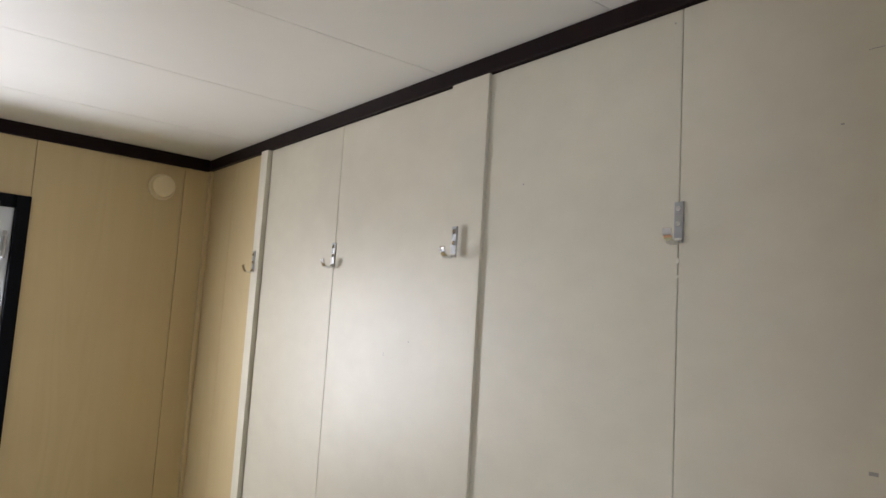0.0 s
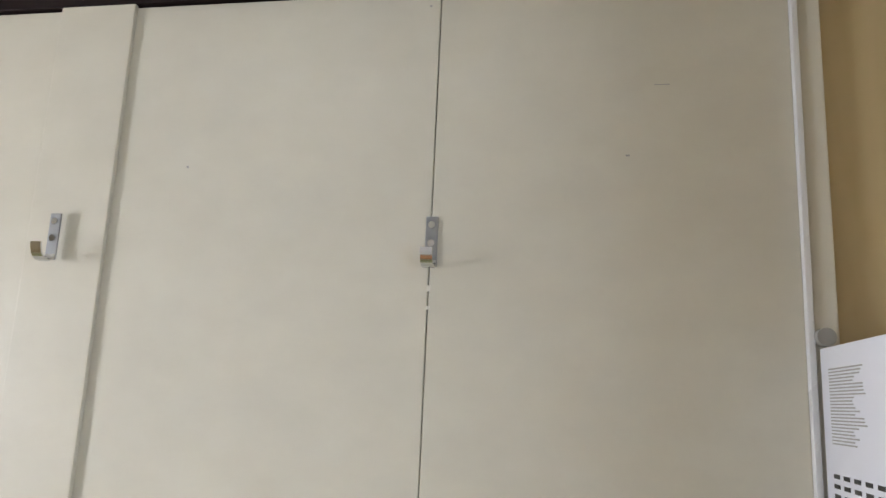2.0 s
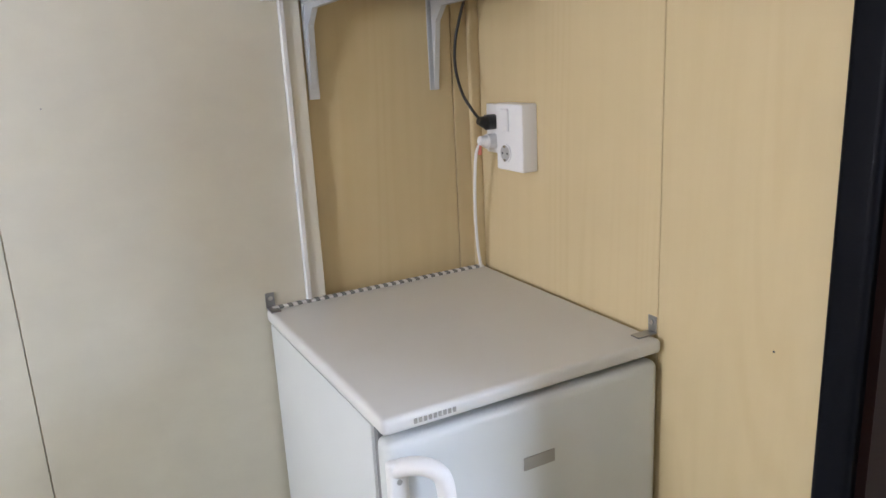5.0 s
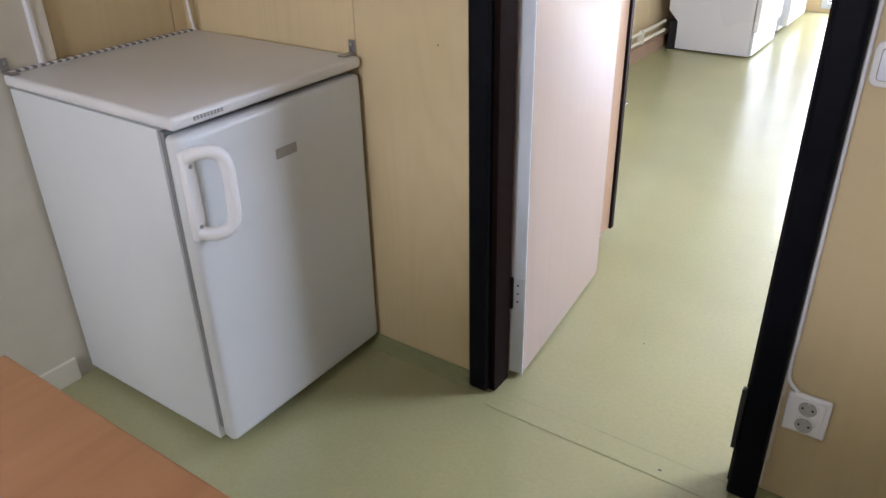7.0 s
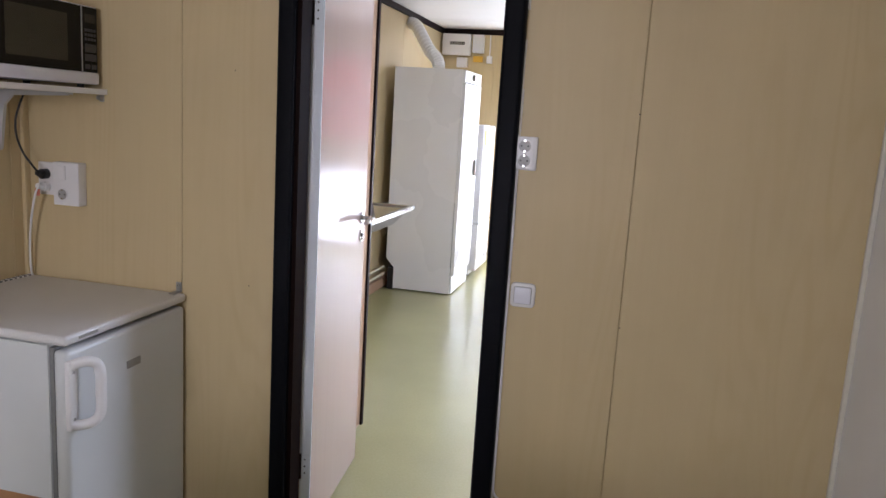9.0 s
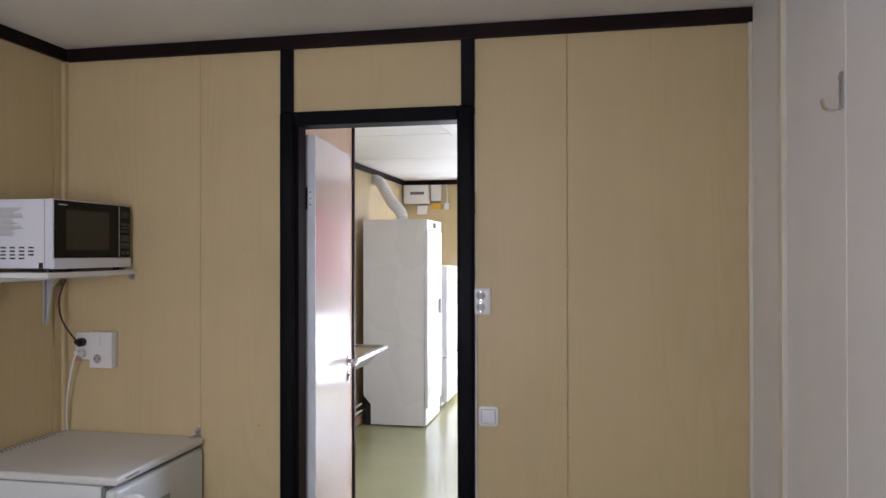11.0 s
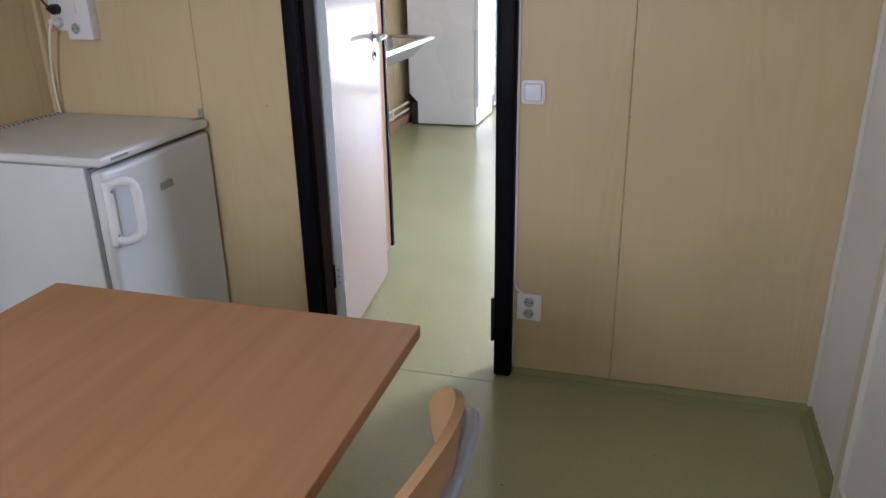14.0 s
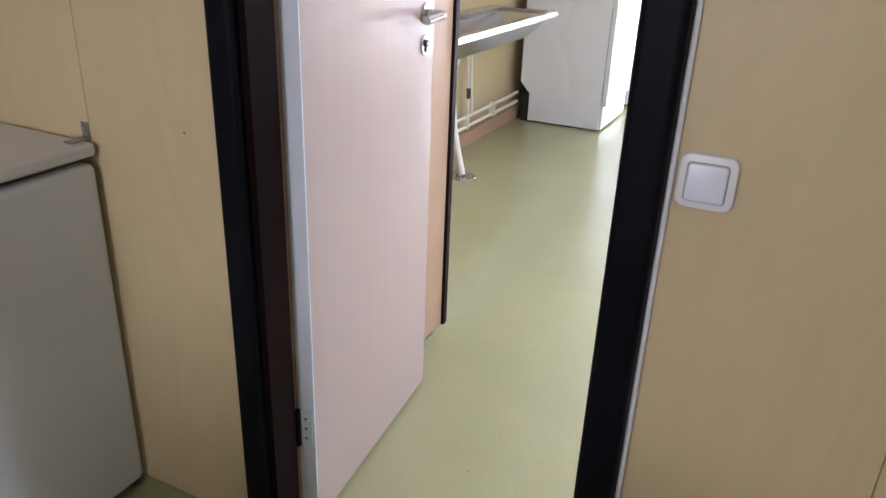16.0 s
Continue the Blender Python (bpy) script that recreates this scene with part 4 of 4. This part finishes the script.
def trough_sink():
    t = thing("trough_sink", pose(0, 0, 0), "stainless steel trough sink on the yellow wall", "sink")
    y0, y1, x0, x1, z = 1.72, 3.490, -0.028, 0.415, 0.798
    bm = boxes((x0, x0 + 0.10, y0, y1, z - 0.03, z), (x1 - 0.035, x1, y0, y1, z - 0.035, z), (x0 + 0.10, x1 - 0.035, y0, y0 + 0.05, z - 0.03, z), (x0 + 0.10, x1 - 0.035, y1 - 0.05, y1, z - 0.03, z), bevel=0.003)
    part("rim", bm, STEEL, t)
    bm = bmesh.new()
    top = [(x0 + 0.098, y0 + 0.048), (x1 - 0.033, y0 + 0.048), (x1 - 0.033, y1 - 0.048), (x0 + 0.098, y1 - 0.048)]
    low = [(x0 + 0.13, y0 + 0.12), (x1 - 0.14, y0 + 0.12), (x1 - 0.14, y1 - 0.12), (x0 + 0.13, y1 - 0.12)]
    a = [bm.verts.new((x, y, z - 0.028)) for x, y in top]
    b = [bm.verts.new((x, y, z - 0.15)) for x, y in low]
    for i in range(4):
        bm.faces.new((a[i], a[(i + 1) % 4], b[(i + 1) % 4], b[i]))
    bm.faces.new(b)
    basin = part("basin", bm, STEEL, t)
    mod = basin.modifiers.new("thickness", "SOLIDIFY")
    mod.thickness = 0.004
    bm = cyl(bmesh.new(), (0.02, 2.62, z), (0.02, 2.62, z + 0.12), 0.016)
    sweep(bm, spline([(0.02, 2.62, z + 0.10), (0.06, 2.62, z + 0.15), (0.13, 2.62, z + 0.14), (0.15, 2.62, z + 0.11)]), 0.010)
    part("tap", bm, CHROME, t, smooth=True)
    part("soap_bottle", cyl(bmesh.new(), (0.0, 2.86, z), (0.0, 2.86, z + 0.14), 0.03, 0.022), BLACK, t)
    bm = tube([(0.12, 2.70, 0.652), (0.12, 2.70, 0.60), (0.11, 2.74, 0.57), (0.06, 2.78, 0.58), (0.0, 2.78, 0.60), (-0.035, 2.78, 0.60)], 0.022)
    part("waste_trap", bm, PIPE, t, smooth=True)
    part("waste_pipe", tube([(0.12, 2.70, 0.60), (0.12, 2.69, 0.40), (0.18, 2.62, 0.2), (0.26, 2.56, 0.006)], 0.018), PIPE, t, smooth=True)
    return t


trough_sink()


def heating_pipes():
    t = thing("heating_pipes", pose(0, 0, 0), "pair of cream painted pipes along the skirting", "pipes")
    for z in (0.135, 0.195):
        part("pipe", tube([(0.048, 1.06, z), (0.048, 2.4, z), (0.048, 3.88, z)], 0.011, 10, 3), PIPE, t, smooth=True)
    for y, z in ((2.80, 0.195), (3.08, 0.135), (3.13, 0.195)):
        part("riser", tube([(0.048, y, z), (0.03, y, 0.45), (0.02, y, 0.77)], 0.008, 10, 3), PIPE, t, smooth=True)
    for y in (2.7, 3.05, 3.45):
        part("pipe_clip", boxes((0.028, 0.066, y - 0.01, y + 0.01, 0.120, 0.210), bevel=0.003), PIPE, t)
    part("valve", cyl(bmesh.new(), (0.042, 3.08, 0.30), (0.040, 3.08, 0.36), 0.013), DARKGREY, t)


heating_pipes()


def floor_drain():
    t = thing("floor_drain", pose(0.255, 2.555, 0), "round perforated steel drain grate in the floor", "drain")
    part("ring", cyl(bmesh.new(), (0, 0, -0.002), (0, 0, 0.004), 0.085, 0.080, seg=40), STEEL, t)
    bm = bmesh.new()
    for ring, n in ((0.022, 8), (0.043, 14), (0.064, 20)):
        for k in range(n):
            a = 2 * math.pi * k / n
            cyl(bm, (ring * math.cos(a), ring * math.sin(a), 0.0035), (ring * math.cos(a), ring * math.sin(a), 0.0046), 0.0052, seg=8)
    part("holes", bm, BLACK, t)


floor_drain()


def fuse_box():
    t = thing("fuse_box", pose(0, 0, 0), "white consumer unit with a row of breakers high on the wall", "fuse box")
    part("casing", boxes((-0.005, 0.29, Y2 - 0.09, Y2, 2.15, 2.365), bevel=0.006, seg=3), PLASTIC, t, smooth=True)
    part("window_strip", boxes((0.075, 0.235, Y2 - 0.0915, Y2 - 0.09, 2.255, 2.285)), BLACK, t)
    for k in range(8):
        x = 0.080 + 0.019 * k
        part("breaker", boxes((x, x + 0.010, Y2 - 0.098, Y2 - 0.0915, 2.262, 2.279)), GREY, t)
    u = thing("junction_box", pose(0, 0, 0), "small white junction box under the fuse box", "junction box")
    part("cover", boxes((0.15, 0.26, Y2 - 0.06, Y2, 2.03, 2.13), bevel=0.005), PLASTIC, u)
    v = thing("timer_box", pose(0, 0, 0), "narrow white control box with an amber label", "control box")
    part("casing", boxes((0.315, 0.43, Y2 - 0.07, Y2, 2.18, 2.365), bevel=0.005), PLASTIC, v)
    part("label", boxes((0.32, 0.42, Y2 - 0.03, Y2, 2.09, 2.15)), AMBER, v)
    w = thing("wall_sensor", pose(0, 0, 0), "small white sensor on the end wall", "sensor")
    part("casing", boxes((0.465, 0.52, Y2 - 0.04, Y2, 2.08, 2.155), bevel=0.005), PLASTIC, w)
    cable("box_cable", "thin white cable looping down from the fuse box", [(0.01, Y2 - 0.012, 2.30), (-0.03, Y2 - 0.012, 2.28), (-0.045, Y2 - 0.012, 2.2), (-0.045, Y2 - 0.012, 2.0)], 0.007, PLASTIC)
    cable("sensor_cable", "thin white cable up to the ceiling moulding", [(0.49, Y2 - 0.012, 2.11), (0.492, Y2 - 0.012, 2.25), (0.49, Y2 - 0.012, 2.375)], 0.007, PLASTIC)


fuse_box()


def ceiling_lamp():
    t = thing("ceiling_light", pose(1.32, 1.58, CZ), "grey ceiling light fitting, switched off", "ceiling light")
    part("housing", boxes((-0.10, 0.10, -0.60, 0.60, -0.06, 0.0), bevel=0.006), GREY, t)
    part("diffuser", boxes((-0.08, 0.08, -0.60, 0.60, -0.075, -0.06), bevel=0.006), PLASTIC, t)


ceiling_lamp()


def red_blind():
    t = thing("roller_blind", pose(2.05, Y2, 0), "red fabric roller blind half drawn over the bright window", "blind")
    part("roller", cyl(bmesh.new(), (-0.39, -0.034, 2.12), (0.39, -0.034, 2.12), 0.022), PLASTIC, t)
    part("fabric", boxes((-0.375, 0.375, -0.014, -0.011, 1.22, 2.12)), RED, t)
    part("hem_bar", cyl(bmesh.new(), (-0.375, -0.0125, 1.215), (0.375, -0.0125, 1.215), 0.009), PLASTIC, t)


red_blind()


def red_curtain():
    """A narrow hanging, folded in soft waves."""
    t = thing("curtain", pose(2.62, 0.63, 0), "narrow orange-red curtain hanging beside the door", "curtain")
    bm = bmesh.new()
    cols = [[bm.verts.new((0.018 * math.sin(i * 1.1), -0.10 + 0.2 * i / 24, z)) for z in (0.06, 1.1, 2.30)] for i in range(25)]
    for a, b in zip(cols, cols[1:]):
        for k in range(2):
            bm.faces.new((a[k], b[k], b[k + 1], a[k + 1]))
    cloth = part("cloth", bm, ORANGE, t, smooth=True)
    mod = cloth.modifiers.new("thickness", "SOLIDIFY")
    mod.thickness = 0.003
    part("rail", cyl(bmesh.new(), (0, -0.14, 2.31), (0, 0.14, 2.31), 0.009), ZINC, t)
    part("bracket", boxes((0.0, 0.08, -0.14, -0.12, 2.30, 2.32)), ZINC, t)


red_curtain()


# small marks on the boards and walls
def mark(parent, x0, x1, y0, y1, z0, z1, mat=GREY):
    part("scuff", boxes((x0, x1, y0, y1, z0, z1)), mat, parent)


for y, z, w, h in ((-0.668, 2.188, 0.024, 0.0012), (-0.722, 2.070, 0.006, 0.003), (-1.47, 2.06, 0.004, 0.004), (-0.678, 1.508, 0.014, 0.006), (-2.02, 1.62, 0.002, 0.010),
                   (-1.90, 1.66, 0.003, 0.005), (-1.05, 2.345, 0.004, 0.003), (-0.93, 1.32, 0.003, 0.003)):
    mark(wall_w, 0.0118, 0.0124, y - w / 2, y + w / 2, z - h / 2, z + h / 2)
for z, h in ((1.853, 0.010), (1.822, 0.006)):
    mark(wall_w, 0.0116, 0.0130, -1.0345, -1.0285, z - h / 2, z + h / 2, BATTEN)
for x, z in ((0.859, 0.911), (0.80, 1.60), (2.046, 1.535), (2.052, 0.92)):
    mark(wall_n, x - 0.0018, x + 0.0018, -0.0006, 0.0002, z - 0.0018, z + 0.0018, DARKGREY)

# ragged white filler along the post's edge
rng = random.Random(4)
bm, z = bmesh.new(), 0.04
while z < 2.06:
    h = rng.uniform(0.02, 0.11)
    w = rng.uniform(0.003, 0.0075)
    if rng.random() < 0.93:
        box(bm, 1.7105, 1.712 + w, -0.0045, 0.0, z, z + h)
    z += h
part("filler", bm, BATTEN, wall_n, "ragged white filler beside the black post")

# joint in the sheet vinyl and specks of dirt
bm = bmesh.new()
seam = [(1.868, 0.0), (1.893, -0.30), (1.912, -0.60), (1.936, -0.90), (1.955, -1.25)]
for (xa, ya), (xb, yb) in zip(seam, seam[1:]):
    q = [bm.verts.new(p) for p in ((xa - 0.0012, ya, 0.0006), (xa + 0.0012, ya, 0.0006), (xb + 0.0012, yb, 0.0006), (xb - 0.0012, yb, 0.0006))]
    bm.faces.new(q)
part("vinyl_joint", bm, COVE, floor, "closed joint in the sheet vinyl")
for x, y, d in ((1.796, -0.594, 0.006), (1.50, -0.045, 0.008), (1.99, -0.72, 0.004), (1.62, -0.40, 0.003), (1.28, 0.42, 0.004), (1.45, 1.2, 0.006), (2.2, -0.35, 0.004)):
    part("speck", boxes((x, x + d, y, y + d * 0.7, 0.0, 0.0012)), DARKGREY, floor)
